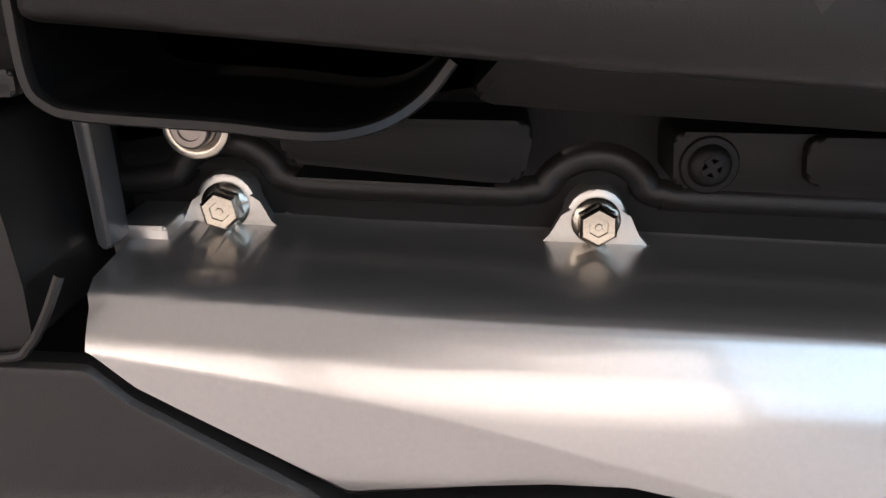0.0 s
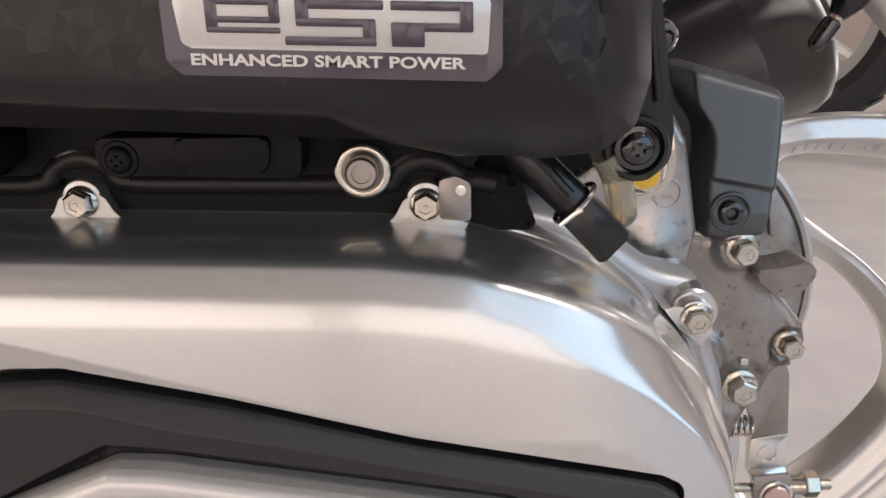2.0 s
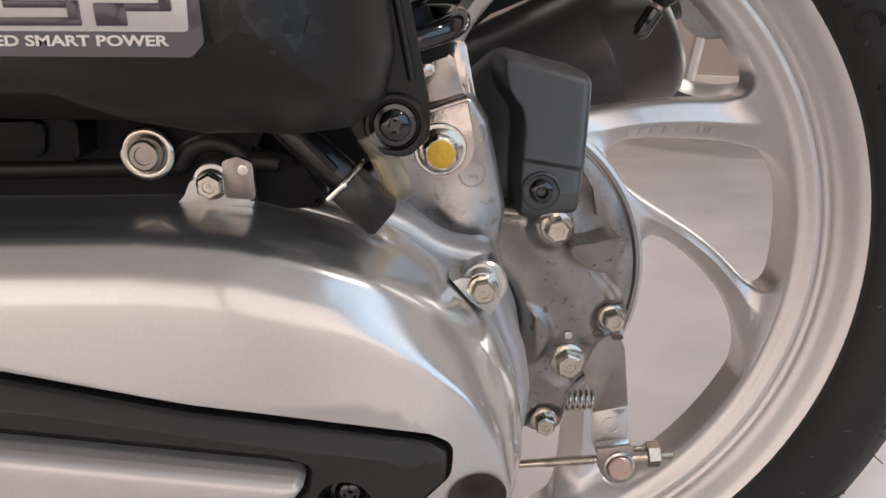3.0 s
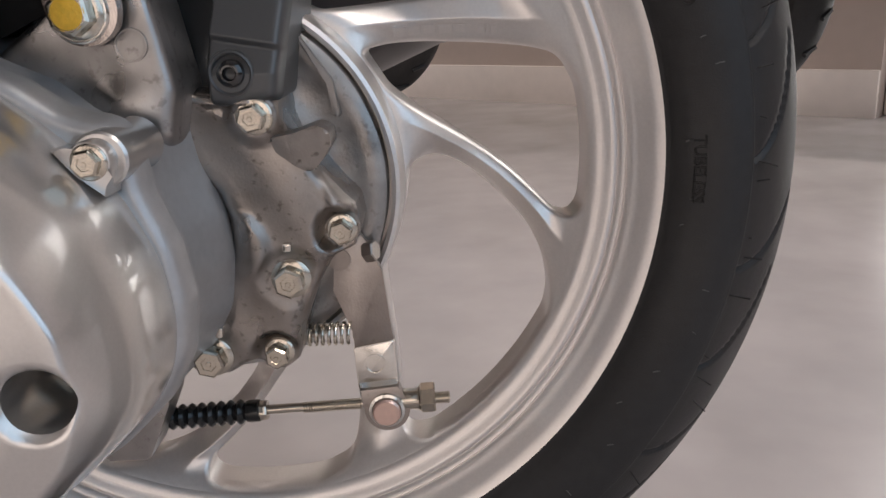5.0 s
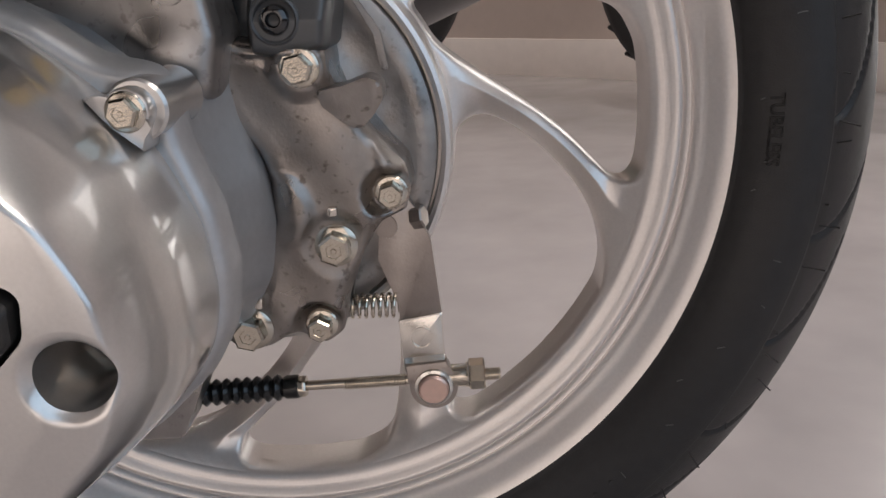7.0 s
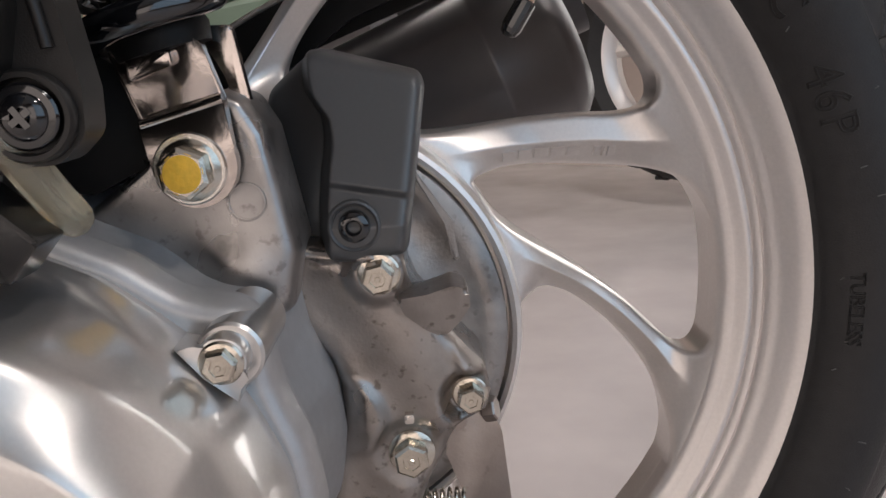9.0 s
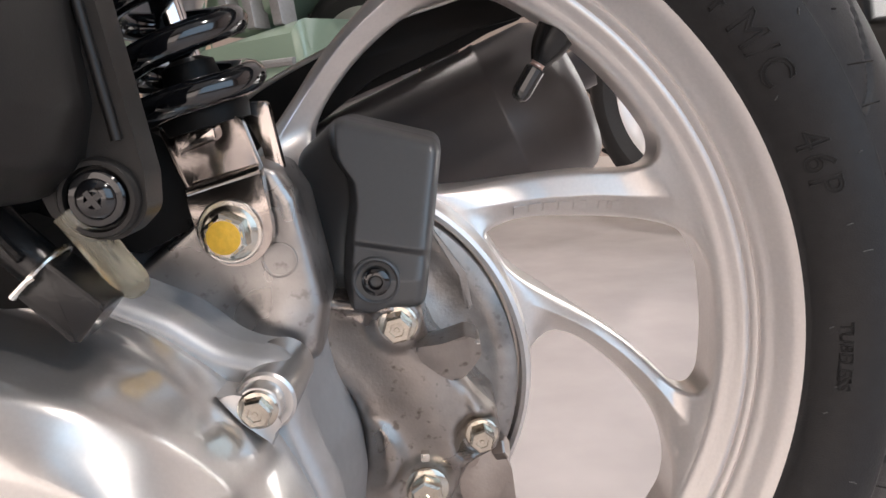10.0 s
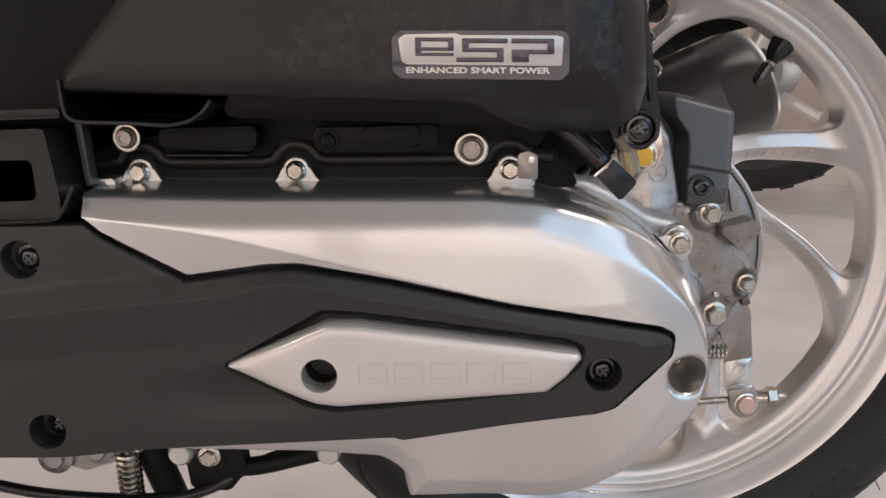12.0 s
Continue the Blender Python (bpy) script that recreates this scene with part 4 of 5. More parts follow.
def cover_height(x, z, d):
    e, k = d * 26 / band_width(x, z), ease(72, 20, round_tail(x, z))
    y = -149 - curve(COVER_RISE, e) * (1 - k) - curve(TAIL_RISE, e) * k
    y += 0.22 * ease(0, 2.5, curve(CREASE, x) - z) * min(max(0, curve(CREASE, x) - z), 45) * (1 - ease(-110, -30, x))
    g = math.hypot(x + 8, z - 234)
    y += 2.6 * min(max((12.4 - g) / 3.7, 0), 1) ** 2
    return y


crease_lines = []
for q in (0.9, 0.95, 0.985, 1.02, 1.08):
    crease_lines.append([p + (b - p).normalized() * band_width(p.x, p.y) * q for p, b in zip(cover_outline, offset(cover_outline, -1)) if p.x > -272 and p.y > 192])
tail_hole = circle(-7.6, 234.2, 9.2, 40)
panel_bed = offset(rounded([(-284, 316)] + PANEL[1:16] + [(-262, 206.5), (-284, 205)], [1, 4, 4, 5, 8, 8, 8, 8, 4, 3, 5, 8, 6, 8, 2, 2, 1, 1]), 2.0)
belt_cover = part("belt_cover", pillow(cover_outline, cover_height, 3.4, (0.3, 0.7, 1.3, 2, 2.8, 3.7, 4.6, 5.6, 6.8, 8.2, 9.6, 10.6, 11.6, 13, 15, 17.5, 20, 22, 23.6, 24.8, 25.8, 26.8, 28.4), back=-124, holes=[tail_hole, panel_bed], lines=[circle(-8, 234, r, 40) for r in (9.8, 11.2, 12.6)] + [[(x, curve(CREASE, x) - drop) for x in range(-279, -60, 2)] for drop in (0, 1.2, 2.5)] + crease_lines, line_step=1.8, edge_step=2.0, reach=[cover_reach]), SILVER, scooter, "glossy silver painted drive belt cover", sharp=60)
part("hole_floor", lathe([(0, 0), (9.6, 0), (9.6, 4)], (-8, -154.5, 234), n=32), CASTDARK, belt_cover)
flange_bolt(belt_cover, -9, -166, 235.5, 6.2, tall=11, head=0.78)
TOP_BOLTS = ((-267, 332), (-191, 330.5), (-87, 328))


def over_bolts(x0, x1, rise, r, y):
    """A line along the cover's upper edge that arches over the bolts."""
    pts = [(x0, y, 332.5 + rise)]
    for x, z in TOP_BOLTS:
        edge = 331.5 + (-190 - x) * 0.014 + rise
        pts += [(x - r - 7, y, edge + 0.2), (x - r - 2.5, y, edge + 0.8)]
        pts += [(x + r * math.cos(t), y, z + 1 + r * math.sin(t)) for t in (math.pi * (0.86 - 0.72 * k / 8) for k in range(9))]
        pts += [(x + r + 2.5, y, edge + 0.6), (x + r + 7, y, edge)]
    return smooth_path(pts + [(x1, y, 329.5 + rise)], 4)


part("cover_gasket", tube(over_bolts(-290, -66, 3.8, 12.0, -145.5), 3.4, 16), SATINBLACK, belt_cover, "black rubber gasket that arches over the bolts")
for x, z, big in ((-267, 332, 1), (-191, 330.5, 1), (-87, 328, 1)):
    lug = [(x - 13, z - 5.4), (x - 8.4, z - 3.4), (x - 6.2, z + 1)] + [(x + 6.2 * math.cos(t), z + 1 + 6.2 * math.sin(t)) for t in (math.pi * (1 - k / 10) for k in range(1, 10))] + [(x + 6.2, z + 1), (x + 8.4, z - 3.4), (x + 13, z - 5.4), (x + 12, z - 8), (x - 12, z - 8)]
    part("cover_lug", prism(lug, -150, -138, 0.9), LUG, belt_cover, "silver lug for a cover bolt")
    flange_bolt(belt_cover, x, -155, z + 0.5, 5.0, tall=5.5, head=0.74)
lug = [Vector((-2, 288)) + Vector((math.cos(t), math.sin(t))) * 6.2 for t in (radians(-40 + 19 * k) for k in range(11))] + [Vector((-9.4, 291)), Vector((-13, 291.8)), Vector((-7, 284)), Vector((0.8, 277.5)), Vector((1.8, 281))]
part("lug_boss", lathe([(0, 0), (7.6, 0), (8.4, 0.8), (8.8, 30)], (-1.4, -141, 287.6), n=32), SILVER, belt_cover)
part("cover_lug", prism(lug, -146.5, -132, 1.2), SILVER, belt_cover, "silver lug for a cover bolt")
flange_bolt(belt_cover, -2, -150.5, 288, 5.4, tall=5, head=0.68)
for x, z in ((-262, 184), (-184, 182)):
    part("lower_lug", lathe([(0, -3), (5, -3), (6.4, -1), (6.8, 8)], (x, -152, z), n=24), SILVER, belt_cover)
part("front_boss", prism(rounded([(-287, 331), (-276, 331), (-276, 324), (-287, 324)], 1), -160, -140, 1), SILVER, belt_cover)

crank_outline = rounded([(-295, 330), (-101, 328), (-72, 327), (-45, 320), (-26, 311), (-14, 302), (-8, 300), (3, 298), (6, 289), (8, 276), (14.5, 258), (16.6, 240), (13.6, 221), (4.5, 205.5), (-13, 189), (-45, 168), (-72, 160), (-146, 161), (-152, 182), (-295, 190)],
                        [3, 5, 10, 10, 8, 6, 5, 6, 5, 8, 10, 10, 10, 10, 10, 10, 10, 3, 4, 3])
crank_outline = soften(crank_outline, 2.0, 4.0, lambda p: p.x > -110)
FLANGE = [(0, 9), (0.6, 5.4), (1.6, 2.6), (3, 0.8), (4.8, 0), (7, 0.5), (10, 1.4), (14, 2)]
crankcase = part("crankcase", pillow(crank_outline, lambda x, z, d: -135 + curve(FLANGE, d), 6.0, (0.4, 1.0, 1.8, 2.8, 4, 5.2, 6.4, 7.6, 9), back=-124, edge_step=2.0), CASEPAINT, scooter, "silver painted crankcase half behind the cover")
# the body behind the flange is narrower and widens again towards the gear case
part("crankcase_body", loft([(offset(crank_outline, d), y) for y, d in ((-127, -5.2), (-116, -5.6), (-106, -4.8), (-97, -2.6), (-90, 0.2), (-85, 1.5), (-66, 1.5))]), CASEPAINT, crankcase, sharp=60)
top = [(-296, 318), (-296, 338)]
for x, z in TOP_BOLTS:
    top += [(x - 21, 338.2 + (-190 - x) * 0.014), (x - 16, 339.4)] + [(x + 15 * math.cos(t), z + 1 + 14.5 * math.sin(t)) for t in (math.pi * (0.82 - 0.64 * k / 10) for k in range(11))] + [(x + 16, 339), (x + 21, 337.6 + (-190 - x) * 0.014)]
top += [(-60, 335), (-52, 318)]
# seal kept near black to stand for the dark it would mirror
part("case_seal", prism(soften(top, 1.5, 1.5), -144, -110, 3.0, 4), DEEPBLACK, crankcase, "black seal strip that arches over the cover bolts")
part("hose_tab", prism(rounded([(-83, 324), (-73.5, 323), (-73.5, 335), (-78, 337), (-83, 336)], 1.4), -151.5, -148.5, 0.5), ARMZINC, crankcase, "small zinc tab beside a cover bolt")
part("tab_pip", lathe([(0, -1), (1.6, -0.8), (1.8, 1)], (-76.5, -151.5, 333), n=14), ZINC, crankcase)

# ---- black panel on the belt cover, with its silver insert ----
recess = rounded([(-226, 247.5), (-176, 274), (-162, 273), (-143, 270), (-64, 257), (-56, 253), (-58, 243), (-72, 230.5), (-171, 223), (-187, 226)], [3, 6, 6, 6, 5, 4, 6, 8, 6, 5])
FOLD = [(-440, 258), (-322, 274), (-260, 279), (-222, 281), (-198, 286), (-190, 286), (-158, 279), (-121, 272), (-66, 260), (-27, 253)]
fold_lines = [[(x, curve(FOLD, x) + up) for x in range(-438, -30, 4)] for up in (-22, -0.5, 0, 0.5, 11)]


def panel_height(x, z, d):
    """A flat face with a facet that falls away towards the upper edge."""
    y = -195.5 - curve([(0, -1.5), (0.4, -0.5), (0.9, 0), (4, 0.1)], d)
    up = z - curve(FOLD, x)
    y += 0.55 * min(max(up, 0), 11) + 0.1 * min(max(-up, 0), 22)
    # a shallow dish runs out from the insert's lower point
    y += 2.0 * ease(26, 4, math.hypot((x + 212) * 0.45, (z - 233) * 1.6))
    return y + 3 * ease(-300, -420, x)


holes = [recess, circle(-48, 238.5, 8.6, 28), circle(-312, 300, 9.0, 28), circle(-309, 217.5, 8.8, 28)]
belt_panel = part("belt_cover_panel", pillow(panel_outline, panel_height, 4.2, (0.5, 1.0, 1.8, 3, 5), back=-184, holes=holes, lines=fold_lines, edge_step=1.6, line_step=2.0), PANELBLACK, scooter, "grained black plastic panel on the belt cover", sharp=30)
part("insert_well", pillow(offset(recess, 1.2), lambda x, z, d: panel_height(x, z, 20) + curve([(0, 0.5), (1.4, 0.7), (3.4, 4.4), (4.4, 4.8)], d), 3.4, (0.8, 1.6, 2.4, 3.2), holes=[circle(-178, 245, 8.2, 28)]), PANELBLACK, belt_panel, "sunk bed round the silver insert")
for x, z, r in ((-178, 245, 8.2), (-48, 238.5, 8.6), (-312, 300, 9.0), (-309, 217.5, 8.8)):
    face = panel_height(x, z, 20)
    part("screw_well", lathe([(r + 0.7, face + 0.6), (r + 0.2, face + 0.4), (r * 0.92, -181), (0, -181)], (x, 0, z), n=32), PANELBLACK, belt_panel)
    if x != -178:
        cross_screw(belt_panel, x + 1, -187 if x == -48 else -183, z - 1, r * 0.78, GLOSSBLACK, "black cross-head screw in a round well")
insert_outline = rounded([(-223, 248), (-174, 268.5), (-160, 268), (-60.5, 251.6), (-58.5, 249), (-66, 240), (-75, 232.8), (-170, 228.6), (-180, 230)], [1.5, 5, 5, 2, 2, 5, 5, 5, 5])
part("panel_insert", pillow(insert_outline, lambda x, z, d: -202 - curve([(0, -4), (0.5, -2), (1.2, -0.8), (2.4, 0), (5, 0.3)], d) + 6 * ease(-185, -225, x), 3.2, (0.4, 0.8, 1.3, 2.2, 3.6), back=-190, edge_step=1.0, holes=[circle(-178, 245, 8.2, 32)]),
     INSERT, belt_panel, "satin silver arrow-shaped insert")
part("insert_hole_lip", lathe([(8.2, 12), (8.2, 1.2), (8.8, 0.2), (9.6, 0.6)], (-178, -201.6, 245), n=36), INSERT, belt_panel)
# pressed name: plain raised frames
for k in range(5):
    x0, z0 = -160 + k * 16.2, 241.2 - k * 0.5
    outer, inner_ = [rounded([(x0 + e, z0 + e), (x0 + 13 - e, z0 + e - 0.4), (x0 + 13 - e, z0 + 9.2 - e), (x0 + e, z0 + 9.6 - e)], 0.5) for e in (0, 2.2)]
    edge_ = offset(outer[::-1], -0.25)[::-1]
    part("raised_frame", loft([(outer, -201), (outer, -202.4), (edge_, -202.75), (inner_, -202.75), (inner_, -202.2)]), INSERT, belt_panel)

belt_panel.location = (0, 0.002, -0.001)

# ---- air cleaner with its badge ----
air_outline = rounded([(-278, 373), (-208, 369.5), (-106, 363.5), (-92, 355), (-78, 349), (-56, 346.5), (-40, 348), (-30.5, 355), (-27, 368), (-29, 400), (-35, 450), (-45, 480), (-190, 480), (-226, 436), (-250, 409), (-268, 391), (-277, 381)],
                      [3, 6, 4, 5, 8, 10, 8, 8, 10, 20, 14, 10, 14, 20, 20, 6, 3])


def air_height(x, z, d):
    tight = curve([(0, 9), (0.5, 5.6), (1.2, 3.8), (2.4, 2.4), (4.5, 1.2), (8, 0.4), (14, 0)], d)
    broad = curve([(0, 45), (0.6, 39), (1.6, 33), (3, 28), (5, 23.2), (8, 17.6), (12, 12), (17, 7), (23, 3.2), (30, 1), (38, 0)], d)
    k = ease(-108, -62, x)
    rim_ = tight * (1 - k) + broad * k
    low = 4 * ease(366, 349, z) * ease(-115, -85, x) * (1 - k)
    return -213 + rim_ + low + 10 * ease(-190, -285, x)


air_cover = part("air_cleaner_cover", pillow(air_outline, air_height, 4.5, (0.4, 0.9, 1.6, 3, 5.5, 9, 14, 20), back=-160, edge_step=1.5), SATINBLACK, scooter, "satin black plastic air cleaner cover", sharp=60)
lip = rounded([(-210, 371), (-217, 361), (-213, 359), (-93, 351), (-84, 349), (-76, 352), (-90, 362)], [1, 2, 2, 3, 3, 3, 3])
lip_mesh = prism(lip, -183, -150, 2.0)
for v in lip_mesh.verts:
    v.co.y += 1.1 * (366 - v.co.z) if v.co.y < -170 else 0
part("cover_lip", lip_mesh, SATINBLACK, air_cover, "receding lower lip of the air cleaner cover")
scoop = [(-279, 378), (-278.6, 366), (-276.5, 362.4), (-271, 361), (-252, 360), (-242, 359), (-235, 358.6), (-229, 359.8), (-224, 363), (-220, 368)]
bm, inner = bmesh.new(), bmesh.new()
rows, liner = [], []
line = smooth_path([Vector((x, 0, z)) for x, z in scoop], 5)
for k, p in enumerate(line):
    tg = line[min(k + 1, len(line) - 1)] - line[max(k - 1, 0)]
    out = Vector((tg.z, 0, -tg.x)).normalized()
    out = -out if out.z > 0.2 or (out.x > 0.2 and p.x < -240) else out
    front = -196 + 9 * ease(-242, -220, p.x)
    rows.append([bm.verts.new((p.x + out.x * o, y, p.z + out.z * o)) for o, y in ((0, front + 2), (0, front + 0.6), (0.3, front), (1.5, front), (1.9, front + 0.6), (1.9, -120))])
    liner.append([inner.verts.new((p.x, y, p.z)) for y in (front + 2, -119)])
for a, b, c, d in zip(rows, rows[1:], liner, liner[1:]):
    inner.faces.new((c[0], c[1], d[1], d[0]))
    for k in range(5):
        bm.faces.new((a[k], a[k + 1], b[k + 1], b[k]))
# liner and back are near black: the cavity's shade is in their colour
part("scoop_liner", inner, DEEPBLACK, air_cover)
part("scoop_rim", bm, SATINBLACK, air_cover, "thin rim of an open scoop")
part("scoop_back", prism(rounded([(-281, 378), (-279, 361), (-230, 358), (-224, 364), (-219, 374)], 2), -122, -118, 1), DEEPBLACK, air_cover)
part("mount_ear", prism(rounded([(-46, 470), (-32, 470), (-25, 400), (-17.5, 352), (-18, 343), (-24, 337.5), (-33, 337.5), (-40, 344), (-44, 356), (-50, 370)], [2, 3, 3, 5, 6, 6, 6, 6, 4, 4]), -163, -152, 2.0, 3), SATINBLACK, air_cover, "black mounting ear")
part("ear_rib", tube(smooth_path([(-35, -163.6, 470), (-29, -163.6, 405), (-22.5, -163.6, 360)]), 1.3, 10), SATINBLACK, air_cover)
part("ear_rib", tube(smooth_path([(-41, -163.4, 470), (-35, -163.4, 405), (-29.5, -163.4, 364)]), 1.0, 10), SATINBLACK, air_cover)
part("ear_boss", lathe([(9.2, 4), (9.2, -1), (8.6, -1.8), (7.6, -1.8), (7.2, 0)], (-28, -164, 347.4), n=36), SATINBLACK, air_cover)
cross_screw(air_cover, -28, -167, 347.4, 6.6, GLOSSBLACK, "gloss black cross-head screw")
# housing and ledges carry the shade below the cover in their colour
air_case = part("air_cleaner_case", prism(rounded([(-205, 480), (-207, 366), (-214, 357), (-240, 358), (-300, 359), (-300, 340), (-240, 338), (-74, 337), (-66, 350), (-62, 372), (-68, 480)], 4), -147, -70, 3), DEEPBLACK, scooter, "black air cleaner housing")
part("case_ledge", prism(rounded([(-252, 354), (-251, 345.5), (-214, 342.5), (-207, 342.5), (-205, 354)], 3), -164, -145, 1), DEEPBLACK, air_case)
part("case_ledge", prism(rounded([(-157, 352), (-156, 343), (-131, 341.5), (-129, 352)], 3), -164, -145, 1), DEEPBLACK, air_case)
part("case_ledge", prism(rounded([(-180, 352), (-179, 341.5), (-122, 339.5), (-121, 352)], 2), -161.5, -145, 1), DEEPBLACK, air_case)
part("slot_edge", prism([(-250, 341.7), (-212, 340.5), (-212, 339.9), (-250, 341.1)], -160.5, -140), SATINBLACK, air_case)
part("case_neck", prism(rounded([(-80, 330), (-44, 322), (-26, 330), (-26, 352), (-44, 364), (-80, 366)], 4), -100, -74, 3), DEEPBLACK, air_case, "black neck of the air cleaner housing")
cross_screw(air_case, -173, -163, 346, 5.6, DEEPBLACK, "black cross-head screw in the housing")
for x, y, z, r in ((-105.5, -152, 339, 8.4), (-271, -153, 349.5, 7.0)):
    part("washer", lathe([(3, 1.4), (r, 1.4), (r, 0.7), (r * 0.95, 0.2), (r * 0.84, 0), (r * 0.74, 0.1), (r * 0.66, 0.6), (3, 0.8)], (x, y, z), n=40), BOLT, air_case, "broad bright washer")
    part("collar_bolt", lathe([(r * 0.60, 0.5), (r * 0.58, -2.6), (r * 0.5, -3.3), (r * 0.34, -3.3), (r * 0.32, -2.7), (0, -2.7)], (x, y, z), n=32), ARMZINC, air_case, "round-headed steel bolt")
    part("washer_rod", lathe([(r * 0.3, 1), (r * 0.3, 20)], (x, y, z), n=12), BOLT, air_case)

# camouflage print: a loose net of small angular facets, some glossier than others
bm = bmesh.new()
camo = [Vector(p) for p in ((-190, 384), (-176, 394), (-160, 406), (-100, 474), (-48, 474), (-42, 400), (-44, 374), (-150, 374), (-176, 378))]
net, pitch = {}, 4.6
for i in range(36):
    for j in range(26):
        net[i, j] = (-192 + pitch * (i + 0.5 * (j % 2)) + random.uniform(-1.7, 1.7), 372 + pitch * 0.866 * j + random.uniform(-1.6, 1.6))
flat = list(net.values())
lift = dict(zip(net, gap_to(flat, air_outline)))
for i in range(35):
    for j in range(25):
        o = j % 2
        for tri in (((i, j), (i + 1, j), (i + o, j + 1)), ((i + 1, j), (i + 1 + o, j + 1), (i + o, j + 1))):
            if any(k not in net for k in tri) or random.random() < 0.38:
                continue
            mid = [sum(net[k][q] for k in tri) / 3 for q in (0, 1)]
            if within([mid], camo)[0] and min(lift[k] for k in tri) > 5:
                bm.faces.new([bm.verts.new((net[k][0], air_height(net[k][0], net[k][1], lift[k]) - 0.07, net[k][1])) for k in tri])
print_ = part("camouflage_print", bm, PATCH, air_cover, "faint camouflage print of small glossy facets")
tagged(print_, kind="stuff")

BX, BZ, BW, BH, BY = -137.6, 375.7, 68.4, 16.8, -214.6


def on_badge(u, v):
    """A point of the badge's face, u across and v up, both from 0 to 1."""
    return (BX + BW * u, BZ + BH * v - 2.4 * u)


def badge_poly(pts):
    return [on_badge(*p) for p in pts]


part("badge", prism(rounded(badge_poly([(-0.005, 0.12), (0.04, -0.06), (0.975, -0.08), (1.02, 0.1), (1.02, 0.96), (0.985, 1.05), (0.05, 1.04), (-0.005, 0.9)]), 1.6), BY, BY + 4, 0.7), BADGEDARK, air_cover, "dark violet badge with silver shapes")
part("badge_field", prism(rounded(badge_poly([(0.05, 0.33), (0.08, 0.27), (0.975, 0.25), (0.985, 0.90), (0.95, 0.94), (0.39, 0.94), (0.37, 0.98), (0.07, 0.95), (0.035, 0.84)]), 1.0), BY - 0.35, BY + 1, 0.15), BADGELIGHT, air_cover, "silver field of the badge")
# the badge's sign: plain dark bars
BARS = [(520, 28, 645, 41), (520, 28, 540, 88), (536, 60, 645, 71), (627, 28, 645, 71), (520, 78, 645, 88),
        (672, 30, 820, 46), (672, 30, 694, 74), (672, 61, 806, 75), (784, 61, 806, 107), (652, 92, 806, 107),
        (832, 30, 970, 46), (832, 66, 970, 81), (948, 30, 970, 81), (832, 66, 888, 107)]
for k, (x0, z0, x1, z1) in enumerate(BARS):
    u0, u1 = [(q - 475) / 525 * 0.935 + 0.05 for q in (x0, x1)]
    v0, v1 = [0.94 - (q - 20) / 95 * 0.67 for q in (z1, z0)]
    part("badge_shape", prism(rounded(badge_poly([(u0, v0), (u1, v0), (u1, v1), (u0, v1)]), 0.4), BY - 0.55 - 0.012 * k, BY, 0.1), BADGEDARK, air_cover, "dark bar on the badge")
lettering("badge_inscription", "ENHANCED SMART POWER", 3.2, lambda x, h, e: (BX + BW * 0.07 + x * 1.42, BY - 0.15 - e, BZ + 1.2 + h - 2.4 * (0.07 + x * 1.42 / BW)), BADGELIGHT, air_cover, extrude=0.12, bold=0.09, label="small silver words along the badge", spacing=1.0)

# ---- drain hose, plug and amber tube ----
drain_hose = part("drain_hose", tube(smooth_path([(-74, -150, 362), (-64, -156, 351), (-52, -160, 339), (-43, -161, 330)]), 5.6, 16), HOSE, scooter, "black drain hose with a plug")
part("hose_plug", prism(rounded([(-49, 327.5), (-41, 335), (-28.5, 323), (-36.5, 314)], 1.4), -167.5, -155, 1.2), HOSE, drain_hose, "square black rubber plug")
part("hose_rib", tube([(-60, -163.2, 350), (-46, -167, 335)], 1.3, 8), HOSE, drain_hose)
ring = [Vector((-44, -161, 331)) + (Vector((0.72, 0, 0.69)) * math.cos(t) + Vector((0, 1, 0)) * math.sin(t)) * 7.4 for t in (2 * math.pi * k / 30 for k in range(31))]
part("wire_clip", tube(ring, 0.8, 8), ZINC, drain_hose, "bright wire clip")
part("clip_tail", tube([(-49, -168, 326.5), (-45, -168.5, 330), (-43, -168.5, 331.2)], 0.9, 8), ZINC, drain_hose)
part("amber_tube", tube(smooth_path([(-36, -162, 345), (-33, -161, 340), (-30, -156, 331), (-27, -149, 321.5)]), lambda s: 4.4 if s < 0.86 else 4.4 * math.sqrt(max(0.05, 1 - ((s - 0.86) / 0.14) ** 2)), 16), AMBER, scooter, "amber translucent drain tube with a closed end")

# ---- muffler behind the wheel ----
m_end, m_dir = Vector((117, 88, 359.5)), Vector((-0.925, 0, -0.38)).normalized()
muffler = part("muffler", lathe([(0, -6), (24, -6), (34, -4), (40, 1), (43, 8), (43, 34), (43.6, 35), (43.6, 37), (43, 38), (43, 190), (38, 215), (22, 240), (16, 300)], m_end, m_dir, 64), MUFFLER, scooter, "matt black exhaust muffler behind the wheel", sharp=50)
for k in range(5):
    c = m_end + m_dir * (62 + k * 9) + Vector((0, -26, 34.2)).normalized() * 43
    part("raised_bar", lathe([(0, -0.8), (2.6, -0.7), (3.0, 0.5)], c, Vector((0, 26, -34)), 8), MUFFLER, muffler)
part("muffler_stay", prism(rounded([(-60, 352), (-30, 372), (20, 394), (62, 406), (96, 408), (100, 398), (70, 392), (20, 372), (-40, 330)], 4), 44, 50, 1.2), DEEPBLACK, muffler, "black stay above the muffler")
